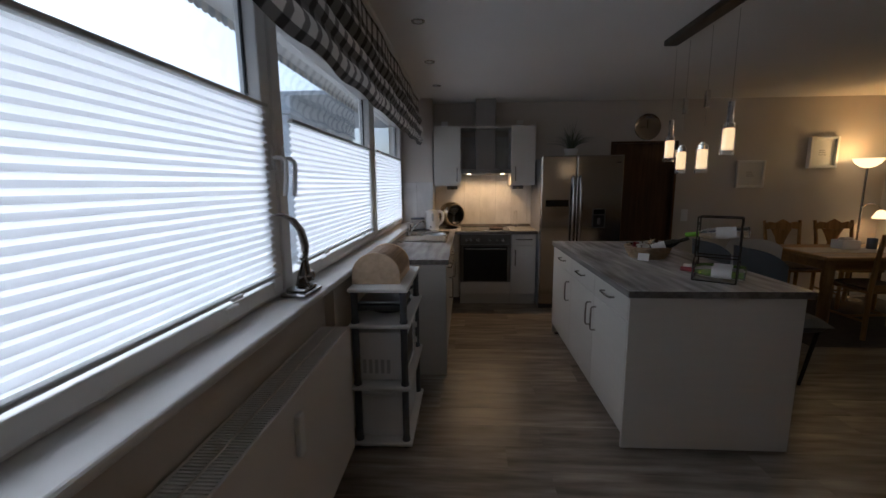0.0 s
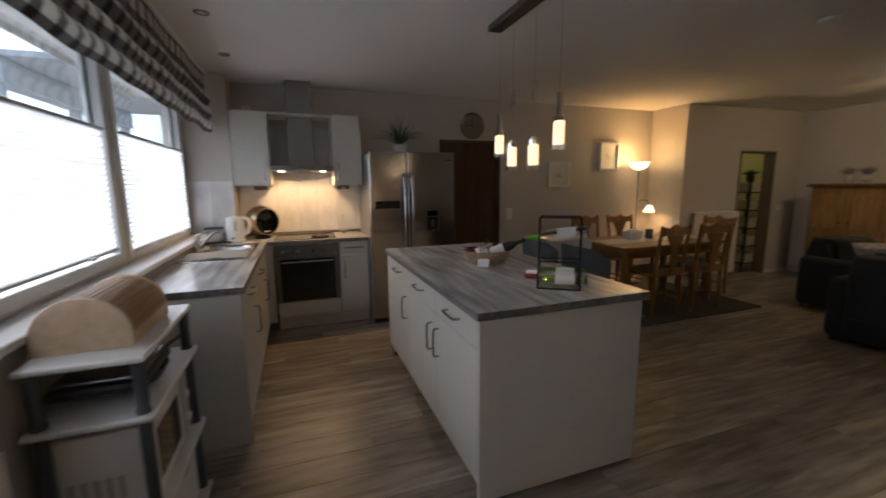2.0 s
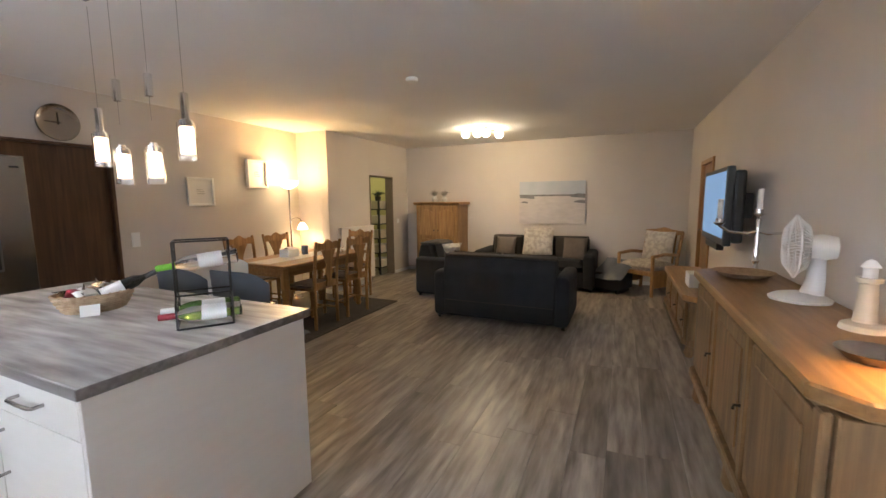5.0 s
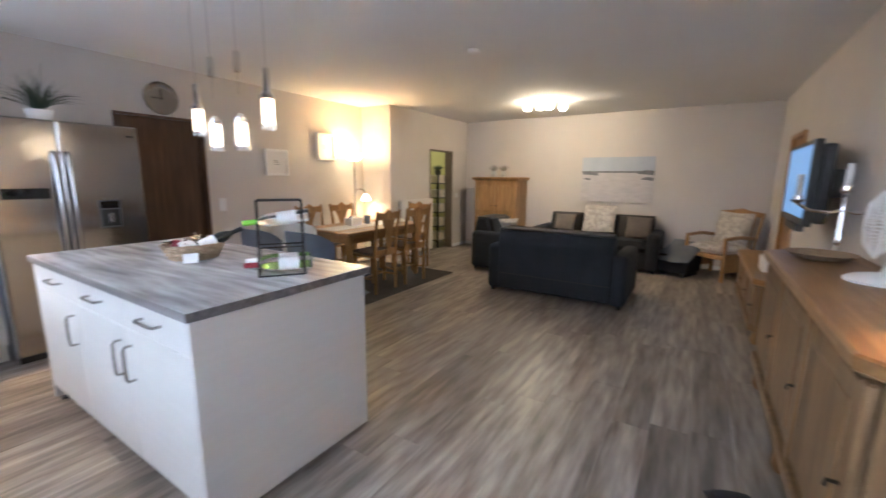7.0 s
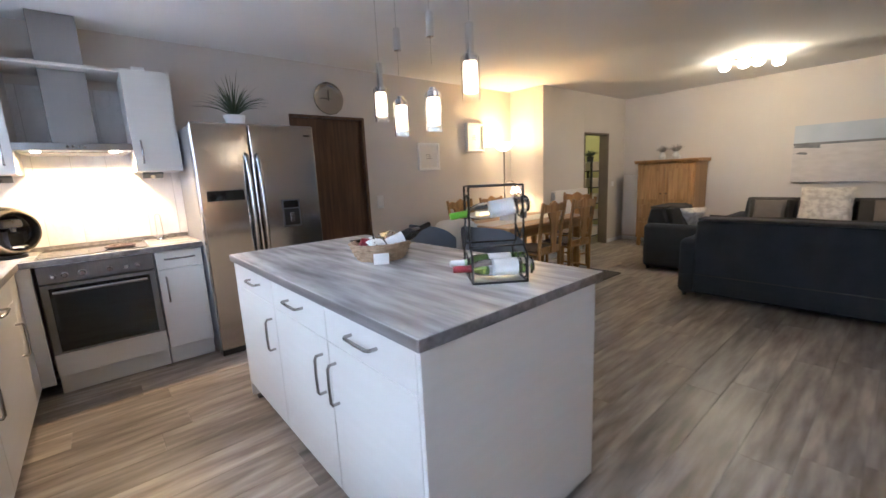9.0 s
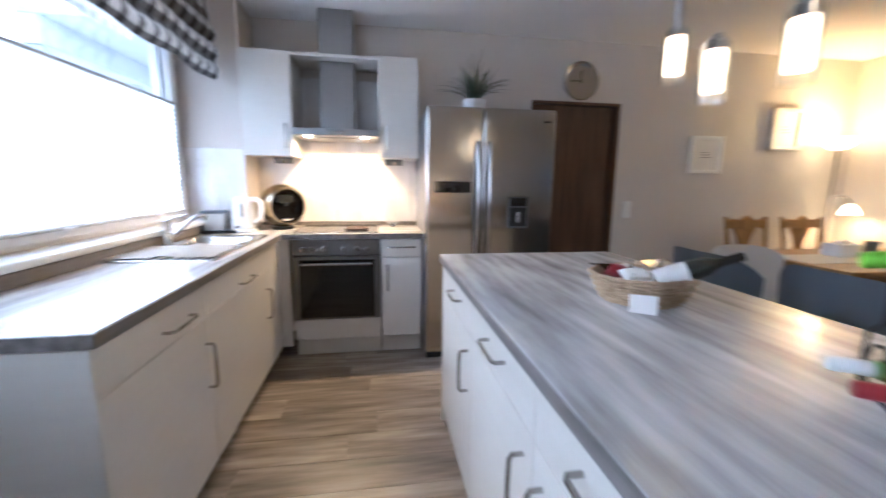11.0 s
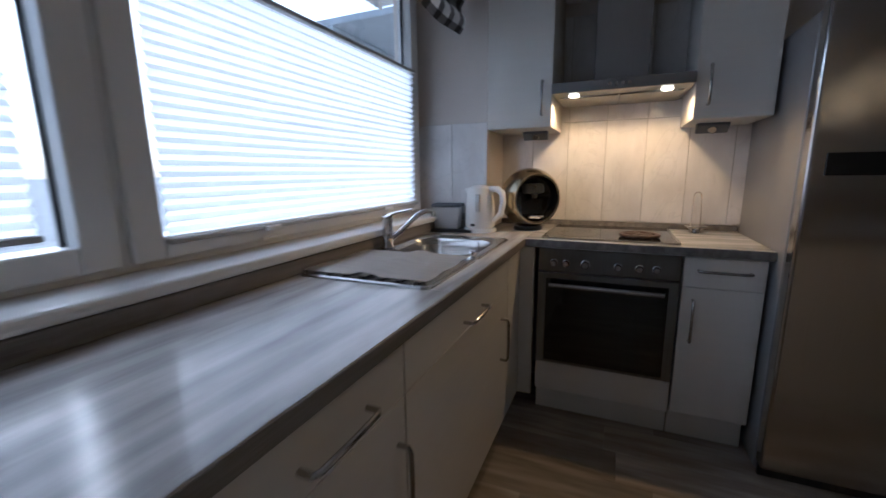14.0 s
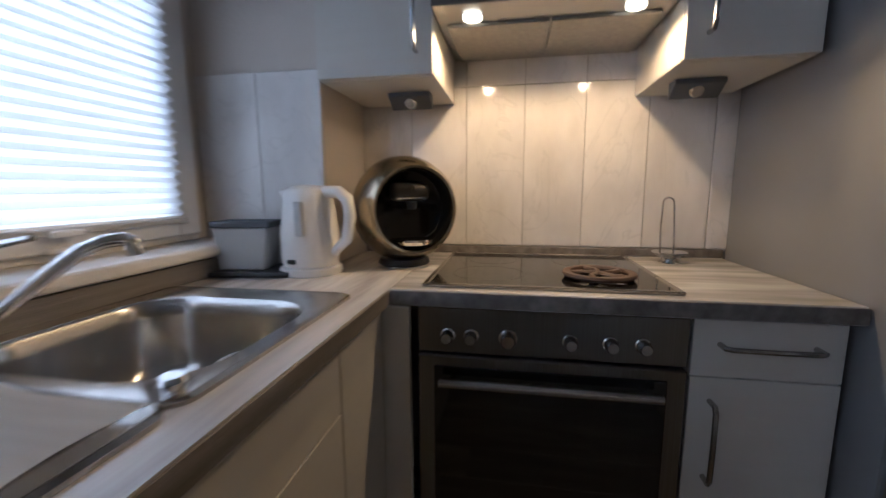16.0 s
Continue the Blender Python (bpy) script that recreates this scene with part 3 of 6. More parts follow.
# window-side run: local x runs along -y of the room when turned by 90 degrees
F = -0.033
u = base_unit(0, 0.632, 0.5, (F, 3.01, 0), 90, "pale grey-white base cabinet with drawer at the counter end",
              [("drawer_front", 0, 0.632, 0.722, 0.855, 0.395, 0.775, False), ("door", 0, 0.632, 0.10, 0.722, 0.595, 0.53, True)])
part("side_panel", box(-0.019, -0.004, 0.0, -0.001, 0.5, 0.858, 0.002), FRONT, u)
base_unit(0, 0.93, 0.5, (F, 3.645, 0), 90, "pale grey-white base cabinet under the sink",
          [("drawer_front", 0, 0.93, 0.722, 0.855, 0.47, 0.755, False), ("door", 0, 0.93, 0.10, 0.722, 0.825, 0.52, True)], body_top=0.70)
u = empty("filler_strip", (F, 4.578, 0), "pale corner filler beside the oven", "cabinet panel")
part("panel", box(-0.016, 0, 0.1, 0, 0.251, 0.858, 0.002), FRONT, u)
part("panel", box(0.0, 0.233, 0.1, 0.068, 0.251, 0.858, 0.002), FRONT, u)
part("plinth", box(-0.075, 0, 0, -0.06, 0.297, 0.1, 0.002), FRONT, u)
# oven housing and narrow cabinet on the back wall
base_unit(0.655, 0.945, 0.55, (0, 4.832, 0), 0, "narrow pale base cabinet between oven and fridge",
          [("drawer_front", 0.655, 0.945, 0.725, 0.855, 0.80, 0.80, False), ("door", 0.655, 0.945, 0.14, 0.725, 0.70, 0.58, True)], z0=0.13)
ov = empty("oven", (0.35, 4.832, 0), "built-in stainless oven with black glass door", "oven")
part("body", box(-0.3, 0.02, 0.13, 0.3, 0.55, 0.858, 0.002), DARKSTEEL, ov)
part("control_panel", box(-0.298, -0.006, 0.745, 0.298, 0.02, 0.856, 0.003), DARKSTEEL, ov)
dr = part("door", box(-0.298, -0.012, 0.285, 0.298, 0.02, 0.74, 0.004), DARKSTEEL, ov, "steel-framed oven door")
part("glass", box(-0.258, -0.016, 0.30, 0.258, -0.011, 0.715, 0.002), BLACKGLASS, dr, "black glass")
hb = rod(0.011, -0.24, 0.24, n=14, m=Matrix.Translation((0, -0.05, 0.69)) @ Matrix.Rotation(math.pi / 2, 4, "Y"))
for s in (-0.21, 0.21):
    rod(0.007, 0, 0.04, n=10, bm=hb, m=Matrix.Translation((s, -0.012, 0.69)) @ Matrix.Rotation(math.pi / 2, 4, "X"))
part("handle", hb, NICKEL, dr, "steel bar handle", True)
part("drawer_front", box(-0.298, 0.0, 0.135, 0.298, 0.02, 0.28, 0.002), FRONT, ov, "pale panel below the oven")
for kx, kr in ((-0.225, 0.014), (-0.17, 0.014), (-0.085, 0.017), (0.052, 0.014), (0.138, 0.014), (0.205, 0.014)):
    part("knob", lathe([(0, 0.032), (kr * 0.8, 0.032), (kr, 0.026), (kr, 0.006), (kr * 1.25, 0.004), (kr * 1.25, 0), (0, 0)], n=18,
                       m=Matrix.Translation((kx, -0.006, 0.79)) @ Matrix.Rotation(math.pi / 2, 4, "X")), NICKEL, ov, "", True)
part("plinth", box(-0.3, 0.06, 0, 0.3, 0.08, 0.13, 0.002), FRONT, ov)

# worktops
def worktop(name, at, bm, mat, label):
    return single(name, bm, mat, at, label, "worktop")


wt = worktop("worktop", (0, 0, 0), box(-0.548, 2.985, 0.86, -0.012, 3.872, 0.90, 0.003, 2), TOPY, "grey wood-look worktop under the window")
# around the sink cut-out
for x0, y0, x1, y1 in ((-0.548, 3.872, -0.505, 4.72), (-0.085, 3.872, -0.012, 4.72), (-0.548, 4.72, -0.012, 5.06), (-0.279, 5.06, -0.012, 5.398)):
    part("slab", box(x0, y0, 0.86, x1, y1, 0.90, 0.0), TOPY, wt)
part("upstand", box(-0.548, 2.985, 0.901, -0.522, 5.045, 0.951, 0.003), EDGE, wt, "dark grey upstand")
wt2 = worktop("worktop", (0, 0, 0), box(-0.0115, 4.808, 0.86, 0.954, 5.398, 0.90, 0.003, 2), TOPX, "grey wood-look worktop around the hob")
part("upstand", box(-0.278, 5.372, 0.901, 0.955, 5.388, 0.928, 0.003), EDGE, wt2, "grey wood upstand")
# steel sink set into the worktop
sk = empty("sink", (0, 0, 0.9), "stainless steel sink with drainer", "sink")
SX0, SX1, SY0, SYM, SY1 = -0.518, -0.072, 3.858, 4.262, 4.735


def round_ring(b, x0, x1, y0, y1, rad, z, n=8):
    """A ring of vertices round a rectangle with rounded corners."""
    ring = []
    for cx, cy, a0 in ((x1 - rad, y1 - rad, 0), (x0 + rad, y1 - rad, 90), (x0 + rad, y0 + rad, 180), (x1 - rad, y0 + rad, 270)):
        for k in range(n):
            a = radians(a0 + 90 * k / (n - 1))
            ring.append(b.verts.new((cx + rad * math.cos(a), cy + rad * math.sin(a), z)))
    return ring


def ring_walls(b, rings):
    for p, q in zip(rings, rings[1:]):
        for k in range(len(p)):
            j = (k + 1) % len(p)
            b.faces.new((p[k], p[j], q[j], q[k]))


b = bmesh.new()
ring_walls(b, [round_ring(b, SX0 - g, SX1 + g, SYM + 0.001, SY1 + g, r, z) for g, r, z in ((0.004, 0.03, 0.0), (0.003, 0.03, 0.005), (-0.004, 0.03, 0.008), (-0.012, 0.03, 0.0055))]
           + [round_ring(b, -0.478 - g, -0.108 + g, 4.302 - g, 4.655 + g, 0.10 + g, z) for g, z in ((0.006, 0.0055), (0.003, 0.0045), (0.0, 0.0))])
part("rim", b, SINK, sk, "bright steel rim", True)
b = bmesh.new()
rings = [round_ring(b, -0.478 + g, -0.108 - g, 4.302 + g, 4.655 - g, r, z) for g, r, z in ((0.0, 0.10, 0.0), (0.003, 0.10, -0.006), (0.008, 0.098, -0.03), (0.02, 0.09, -0.125), (0.032, 0.085, -0.143), (0.06, 0.07, -0.15))]
ring_walls(b, rings)
b.faces.new(rings[-1])
part("bowl", b, SINK, sk, "deep rounded steel bowl", True)
b = bmesh.new()
rings = [round_ring(b, SX0 - g, SX1 + g, SY0 - g, SYM, r, z) for g, r, z in ((0.004, 0.03, 0.0), (0.003, 0.03, 0.005), (-0.004, 0.03, 0.008), (-0.012, 0.03, 0.0045))]
ring_walls(b, rings)
b.faces.new(rings[-1])
part("drainer", b, SINK, sk, "flat steel drainer", True)
part("drain", lathe([(0, -0.147), (0.035, -0.147), (0.04, -0.149), (0.04, -0.151), (0, -0.151)], (-0.285, 4.53, 0)), CHROME, sk, "", True)
for k in range(6):
    part("drainer_rib", box(-0.45 + k * 0.062, 3.90, 0.004, -0.425 + k * 0.062, 4.25, 0.009, 0.002), SINK, sk)
part("pop_up_knob", lathe([(0, 0.028), (0.013, 0.028), (0.016, 0.022), (0.012, 0.012), (0.012, 0.006), (0, 0.006)], (-0.094, 4.285, 0.001)), CHROME, sk, "", True)
single("plate", lathe([(0, 0.008), (0.05, 0.008), (0.085, 0.02), (0.088, 0.018), (0.05, 0.0), (0, 0.0)], n=28), WHITEPL, (-0.33, 4.46, 0.754), "white used plate lying in the sink", "plate", smooth=True)
single("bowl", lathe([(0, 0.006), (0.03, 0.006), (0.062, 0.045), (0.066, 0.045), (0.035, 0), (0, 0)], n=28), WHITEPL, (-0.23, 4.60, 0.754), "white bowl lying in the sink", "bowl", smooth=True)
sp = empty("wooden_spoon", (-0.27, 4.44, 0.776), "wooden spoon lying in the sink", "spoon")
part("handle", tube([(-0.06, 0, 0.0), (0.03, 0.05, 0.045), (0.1, 0.09, 0.08)], 0.006), BREAD, sp)
# tap
tp = empty("tap", (-0.487, 4.345, 0.907), "chrome single-lever kitchen tap", "tap")
part("body", lathe([(0, 0), (0.027, 0), (0.027, 0.006), (0.022, 0.012), (0.022, 0.105), (0.025, 0.11), (0.024, 0.128), (0, 0.132)]), CHROME, tp, "", True)
part("spout", tube([(0.005, 0.005, 0.025), (0.042, 0.04, 0.066), (0.078, 0.075, 0.11), (0.098, 0.095, 0.132), (0.118, 0.115, 0.143), (0.136, 0.132, 0.145), (0.143, 0.139, 0.139), (0.145, 0.141, 0.118)], [0.0115, 0.011, 0.011, 0.011, 0.011, 0.0115, 0.012, 0.012], 12), CHROME, tp, "", True)
part("lever", tube([(0, 0, 0.128), (0.03, 0.01, 0.143), (0.10, 0.03, 0.158)], [0.016, 0.011, 0.008], 10, flat=0.6), CHROME, tp, "", True)
# folded towel over the drainer
b = bmesh.new()
g_ = {}
for i in range(13):
    for j in range(15):
        x, y = -0.525 + 0.435 * i / 12, 3.862 + 0.365 * j / 14
        z = 0.0115 + 0.0025 * noise.noise((x * 7, y * 7, 1)) + (0.010 if 5.5 < i < 7.5 else 0.003 * (i > 6))
        g_[i, j] = b.verts.new((x + 0.004 * math.sin(j), y, z))
for i in range(12):
    for j in range(14):
        b.faces.new((g_[i, j], g_[i + 1, j], g_[i + 1, j + 1], g_[i, j + 1]))
bmesh.ops.solidify(b, geom=b.faces[:], thickness=0.006)
single("dish_towel", b, CLOTH, (0, 0.02, 0.9025), "pale ribbed dish towel spread over the drainer", "towel", smooth=True)
# utensil holder on a tray
single("tray", box(-0.125, -0.075, 0, 0.125, 0.075, 0.014, 0.006, 2), BLACK, (-0.44, 4.935, 0.9005), "small black draining tray", "tray", rz=8)
uh = empty("utensil_holder", (-0.46, 4.935, 0.9147), "grey rectangular sponge holder with dark rim", "holder", rz=8)
part("body", prism([(-0.062, 0), (0.062, 0), (0.074, 0.115), (-0.074, 0.115)], 0.085, "y", 0.003, m=Matrix.Translation((0, -0.042, 0))), GREYPL, uh)
bm = box(-0.08, -0.05, 0.115, 0.08, -0.036, 0.133, 0.003)
box(-0.08, 0.036, 0.115, 0.08, 0.05, 0.133, 0.003, bm=bm)
box(-0.08, -0.036, 0.115, -0.066, 0.036, 0.133, 0.003, bm=bm)
box(0.066, -0.036, 0.115, 0.08, 0.036, 0.133, 0.003, bm=bm)
part("rim", bm, GREYPOST, uh, "dark grey rim")
# kettle
kt = empty("kettle", (-0.285, 4.962, 0.9), "white plastic electric kettle on its base", "kettle", rz=-12)
part("base", lathe([(0, 0), (0.082, 0), (0.085, 0.006), (0.083, 0.02), (0.075, 0.024), (0, 0.024)], n=32), WHITEPL, kt, "", True)
part("jug", lathe([(0, 0.025), (0.074, 0.025), (0.079, 0.05), (0.079, 0.10), (0.07, 0.18), (0.062, 0.222), (0.056, 0.232), (0, 0.236)], n=32), WHITEPL, kt, "", True)
part("spout", prism([(-0.055, 0.232), (-0.088, 0.228), (-0.06, 0.18)], 0.04, "y", 0.003, m=Matrix.Translation((0, -0.02, 0))), WHITEPL, kt)
part("handle", tube([(0.055, 0, 0.225), (0.10, 0, 0.225), (0.128, 0, 0.205), (0.134, 0, 0.16), (0.122, 0, 0.10), (0.078, 0, 0.06)], [0.016, 0.017, 0.017, 0.016, 0.015, 0.012], 10), WHITEPL, kt, "", True)
part("lid", lathe([(0, 0.245), (0.02, 0.244), (0.045, 0.239), (0.05, 0.233), (0, 0.233)]), WHITEPL, kt, "", True)
part("water_gauge", box(0.012, -0.078, 0.11, 0.04, -0.066, 0.20, 0.004), GREYPL, kt, "grey water gauge")
part("switch", box(-0.012, -0.083, 0.036, 0.012, -0.074, 0.048, 0.002), BLACK, kt)
# round capsule coffee machine
cm = empty("coffee_machine", (-0.065, 5.14, 0.9), "round coffee machine, silver shell and black face", "coffee machine", rz=36)
bmx = Matrix.Translation((0, 0.0, 0.172)) @ Matrix.Rotation(math.pi / 2, 4, "X")
part("shell", lathe([(0.0, -0.125), (0.07, -0.12), (0.12, -0.092), (0.15, -0.045), (0.16, 0.0), (0.157, 0.04), (0.146, 0.075), (0.134, 0.098), (0.127, 0.106), (0.12, 0.104), (0.117, 0.095), (0.115, 0.02), (0, 0.02)], n=48, m=bmx), CHAMPAGNE, cm, "silver ball-shaped shell", True)
part("face", lathe([(0, 0.03), (0.10, 0.03), (0.114, 0.034), (0.1145, 0.094), (0.1165, 0.094), (0.1165, 0.021), (0, 0.021)], n=48, m=bmx), BLACKGLASS, cm, "glossy black recessed face", True)
part("head", box(-0.058, -0.078, 0.196, 0.058, -0.025, 0.25, 0.018, 3), BLACK, cm, "black brewing head", True)
part("trim_line", box(-0.04, -0.080, 0.204, 0.04, -0.0775, 0.2065, 0.001), NICKEL, cm, "thin metal line")
part("spout", lathe([(0, 0.172), (0.012, 0.172), (0.015, 0.195), (0, 0.195)], (0, -0.07, 0), 16), BLACK, cm, "", True)
part("logo_disc", lathe([(0, 0.081), (0.007, 0.081), (0.008, 0.076), (0, 0.076)], n=20, m=Matrix.Translation((0, 0, 0.235)) @ Matrix.Rotation(math.pi / 2, 4, "X")), NICKEL, cm)
part("drip_tray", lathe([(0, 0.085), (0.058, 0.085), (0.062, 0.08), (0.055, 0.07), (0, 0.07)], (0, -0.068, 0.0), 28), CHROME, cm, "", True)
part("foot", lathe([(0, 0), (0.075, 0), (0.08, 0.006), (0.075, 0.02), (0, 0.02)], n=32), BLACK, cm, "", True)
# hob, trivet, ladle rest
hob = empty("hob", (0.35, 5.09, 0.9), "black glass ceramic hob with steel rim", "hob")
part("glass", box(-0.277, -0.237, 0.001, 0.277, 0.237, 0.0075, 0.002), BLACKGLASS, hob)
bm = box(-0.29, -0.25, 0.0005, -0.276, 0.25, 0.009, 0.002)
box(0.276, -0.25, 0.0005, 0.29, 0.25, 0.009, 0.002, bm=bm)
box(-0.276, -0.25, 0.0005, 0.276, -0.237, 0.009, 0.002, bm=bm)
box(-0.276, 0.237, 0.0005, 0.276, 0.25, 0.009, 0.002, bm=bm)
part("rim", bm, NICKEL, hob, "steel rim")
RING = material("hob_marking", (0.10, 0.095, 0.09), 0.2)
for cx, cy, r in ((-0.14, -0.10, 0.095), (0.14, -0.10, 0.075), (-0.14, 0.11, 0.075), (0.14, 0.11, 0.095)):
    part("cooking_zone", tube([p + Vector((0, 0, 0)) for p in arc((cx, cy, 0.0076), r, 0, 360, 40, "xy")], 0.0012, 4, flat=0.2), RING, hob)
tv = empty("trivet", (0.485, 4.965, 0.9085), "round dark cast trivet lying on the hob", "trivet", rz=20)
bm = tube(arc((0, 0, 0.011), 0.078, 0, 360, 36, "xy"), 0.011, 8, flat=0.7)
for a in range(5):
    p = radians(72 * a)
    tube([(0, 0, 0.011), (0.04 * math.cos(p), 0.04 * math.sin(p), 0.012), (0.075 * math.cos(p + 0.3), 0.075 * math.sin(p + 0.3), 0.011)], 0.009, 6, bm, flat=0.7)
part("ring", bm, COPPER, tv, "", True)
bm = rod(0.006, 0, 0.006, (0.07, 0.0), 8)
rod(0.006, 0, 0.006, (-0.05, 0.055), 8, bm)
rod(0.006, 0, 0.006, (-0.05, -0.055), 8, bm)
part("foot", bm, COPPER, tv)
lr = empty("ladle_rest", (0.755, 5.275, 0.9), "chrome spoon rest with wire stand", "spoon rest")
part("dish", lathe([(0, 0.018), (0.02, 0.018), (0.05, 0.034), (0.052, 0.032), (0.022, 0.012), (0.014, 0.002), (0.03, 0.0), (0, 0.0)], n=28), CHROME, lr, "", True)
wire = [(-0.02, 0.02, 0.02), (-0.02, 0.03, 0.10), (-0.017, 0.033, 0.17)] + arc((0, 0.034, 0.185), 0.016, 180, 0, 8) + [(0.017, 0.033, 0.17), (0.02, 0.03, 0.10), (0.02, 0.02, 0.02)]
part("wire", tube(wire, 0.003, 6), CHROME, lr, "", True)


# wall cabinets and hood
def wall_cabinet(x0, x1, label, hx):
    w = empty("wall_cabinet", (0, 5.0, 1.425), label, "wall cabinet", "wall cabinets")
    part("body", box(x0, 0.02, 0, x1, 0.386, 0.695, 0.002), FRONT, w)
    leaf = part("door", box(x0 + 0.001, 0, 0.001, x1 - 0.001, 0.018, 0.694, 0.002, 2), FRONT, w)
    h = bow_handle(0.155)
    bmesh.ops.translate(h, vec=(hx, 0, 0.135), verts=h.verts)
    part("handle", h, NICKEL, leaf, "satin metal bow handle", True)
    xc = x1 - 0.09 if hx > (x0 + x1) / 2 else x0 + 0.13
    return xc


for x0, x1, lab, hx in ((-0.262, 0.06, "pale wall cabinet beside the hood", 0.015), (0.655, 0.94, "pale wall cabinet above the narrow unit", 0.705)):
    xc = wall_cabinet(x0, x1, lab, hx)
    so = empty("socket_box", (xc - 0.02, 5.22, 1.424), "dark corner socket box under the wall cabinet", "socket")
    part("housing", prism([(0, 0), (0.0, -0.045), (-0.05, -0.012), (-0.05, 0)], 0.13, "x", 0.002, m=Matrix.Translation((-0.065, 0, 0))), GREYPOST, so)
    part("outlet", lathe([(0, 0.006), (0.016, 0.006), (0.02, 0.0), (0, 0.0)], n=20, m=Matrix.Translation((0, -0.028, -0.028)) @ Matrix.Rotation(radians(125), 4, "X")), NICKEL, so)
single("cornice", box(0.061, 5.02, 2.098, 0.654, 5.386, 2.118, 0.002), FRONT, (0, 0, 0), "pale shelf board between the wall cabinets", "shelf")
hd = empty("cooker_hood", (0.357, 5.0, 1.56), "stainless chimney cooker hood with two lamps", "cooker hood")
part("canopy", box(-0.294, -0.045, 0.008, 0.294, 0.386, 0.055, 0.003), CHIM, hd)
part("filter", box(-0.27, 0.075, 0.0, -0.003, 0.37, 0.009, 0.002), material("filter_mesh", (0.42, 0.40, 0.36), 0.45, 0.8, (0.3, 0.29, 0.27), 60, bump=0.4, bump_scale=300), hd)
part("filter", box(0.003, 0.075, 0.0, 0.27, 0.37, 0.009, 0.002), bpy.data.materials["filter_mesh"], hd)
part("chimney", box(-0.12, 0.13, 0.055, 0.12, 0.386, CH - 1.562, 0.003), CHIM, hd, "brushed steel chimney")
for k in range(4):
    part("button", rod(0.008, 0, 0.006, n=12, m=Matrix.Translation((-0.04 + 0.027 * k, -0.045, 0.032)) @ Matrix.Rotation(math.pi / 2, 4, "X")), NICKEL, hd)
for s in (-0.199, 0.195):
    part("spot", lathe([(0, -0.003), (0.019, -0.003), (0.024, 0.0), (0.024, 0.009), (0, 0.009)], (s, 0.03, 0.001), 24), BULB, hd, "lit round halogen spot")

# fridge
fr = empty("fridge", (0.958, 4.67, 0), "stainless side-by-side fridge with water dispenser", "fridge")
part("body", box(0.0, 0.07, 0.02, 0.885, 0.70, 1.725, 0.004), FRIDGESIDE, fr, "grey side panels")
dl = part("door", box(0.0, 0, 0.06, 0.378, 0.066, 1.745, 0.012, 3), STEEL, fr, "brushed steel freezer door")
dr = part("door", box(0.384, 0, 0.06, 0.885, 0.066, 1.745, 0.012, 3), STEEL, fr, "brushed steel fridge door")
part("display", box(0.048, -0.004, 1.188, 0.30, 0.004, 1.262, 0.002), BLACKGLASS, dl, "black display strip")
for x, p in ((0.342, dl), (0.42, dr)):
    pts = [(x, 0.0, 0.74), (x, -0.03, 0.75)] + [(x, -0.03 - 0.035 * math.sin(math.pi * k / 10), 0.76 + 0.74 * k / 10) for k in range(11)] + [(x, -0.03, 1.51), (x, 0, 1.52)]
    part("handle", tube(pts, 0.014, 10, flat=0.8), NICKEL, p, "long bowed steel handle", True)
dp = part("dispenser", box(0.565, -0.006, 0.945, 0.71, 0.004, 1.165, 0.004), DARKSTEEL, dr, "water and ice dispenser")
part("recess", box(0.578, -0.0085, 0.96, 0.697, -0.0055, 1.09, 0.002), BLACK, dp)
part("recess", box(0.578, -0.0085, 1.10, 0.697, -0.0055, 1.155, 0.002), BLACKGLASS, dp)
part("paddle", box(0.62, -0.022, 0.985, 0.655, -0.008, 1.06, 0.004), NICKEL, dp)
part("badge", box(0.80, -0.002, 1.66, 0.85, 0.001, 1.672, 0.001), BLACK, dr)
part("plinth", box(0.01, 0.05, 0.0, 0.875, 0.07, 0.058, 0.003), BLACK, fr)
# plant on the fridge
pl = empty("potted_plant", (1.32, 4.90, 1.745), "spiky artificial grass plant in a white pot", "plant")
part("pot", lathe([(0, 0), (0.055, 0), (0.075, 0.065), (0.078, 0.085), (0.07, 0.085), (0.066, 0.07), (0, 0.07)], n=28), WHITEPL, pl, "white ceramic pot", True)
rnd = random.Random(4)


def blades(count, length, spread, droop, width, base_z):
    b = bmesh.new()
    for k in range(count):
        a = rnd.uniform(0, 2 * math.pi)
        L, s = length * rnd.uniform(0.6, 1.1), spread * rnd.uniform(0.35, 1.1)
        prev, side = None, Vector((-math.sin(a), math.cos(a), 0))
        for j in range(6):
            u = j / 5
            p = Vector((math.cos(a), math.sin(a), 0)) * (0.015 + s * u ** 1.3) + Vector((0, 0, base_z + L * u * (1 - droop * u * s / spread)))
            wv = width * (1 - u) ** 0.6 + 0.0004
            cur = (b.verts.new(p - side * wv), b.verts.new(p + Vector((0, 0, -wv * 0.5))), b.verts.new(p + side * wv))
            if prev:
                b.faces.new((prev[0], prev[1], cur[1], cur[0]))
                b.faces.new((prev[1], prev[2], cur[2], cur[1]))
            prev = cur
    return b


part("leaves", blades(80, 0.30, 0.26, 0.6, 0.0065, 0.07), LEAF, pl, "thin dark green blades")
part("dry_leaves", blades(14, 0.40, 0.18, 0.3, 0.004, 0.07), DRYLEAF, pl, "thin pale dry stalks")

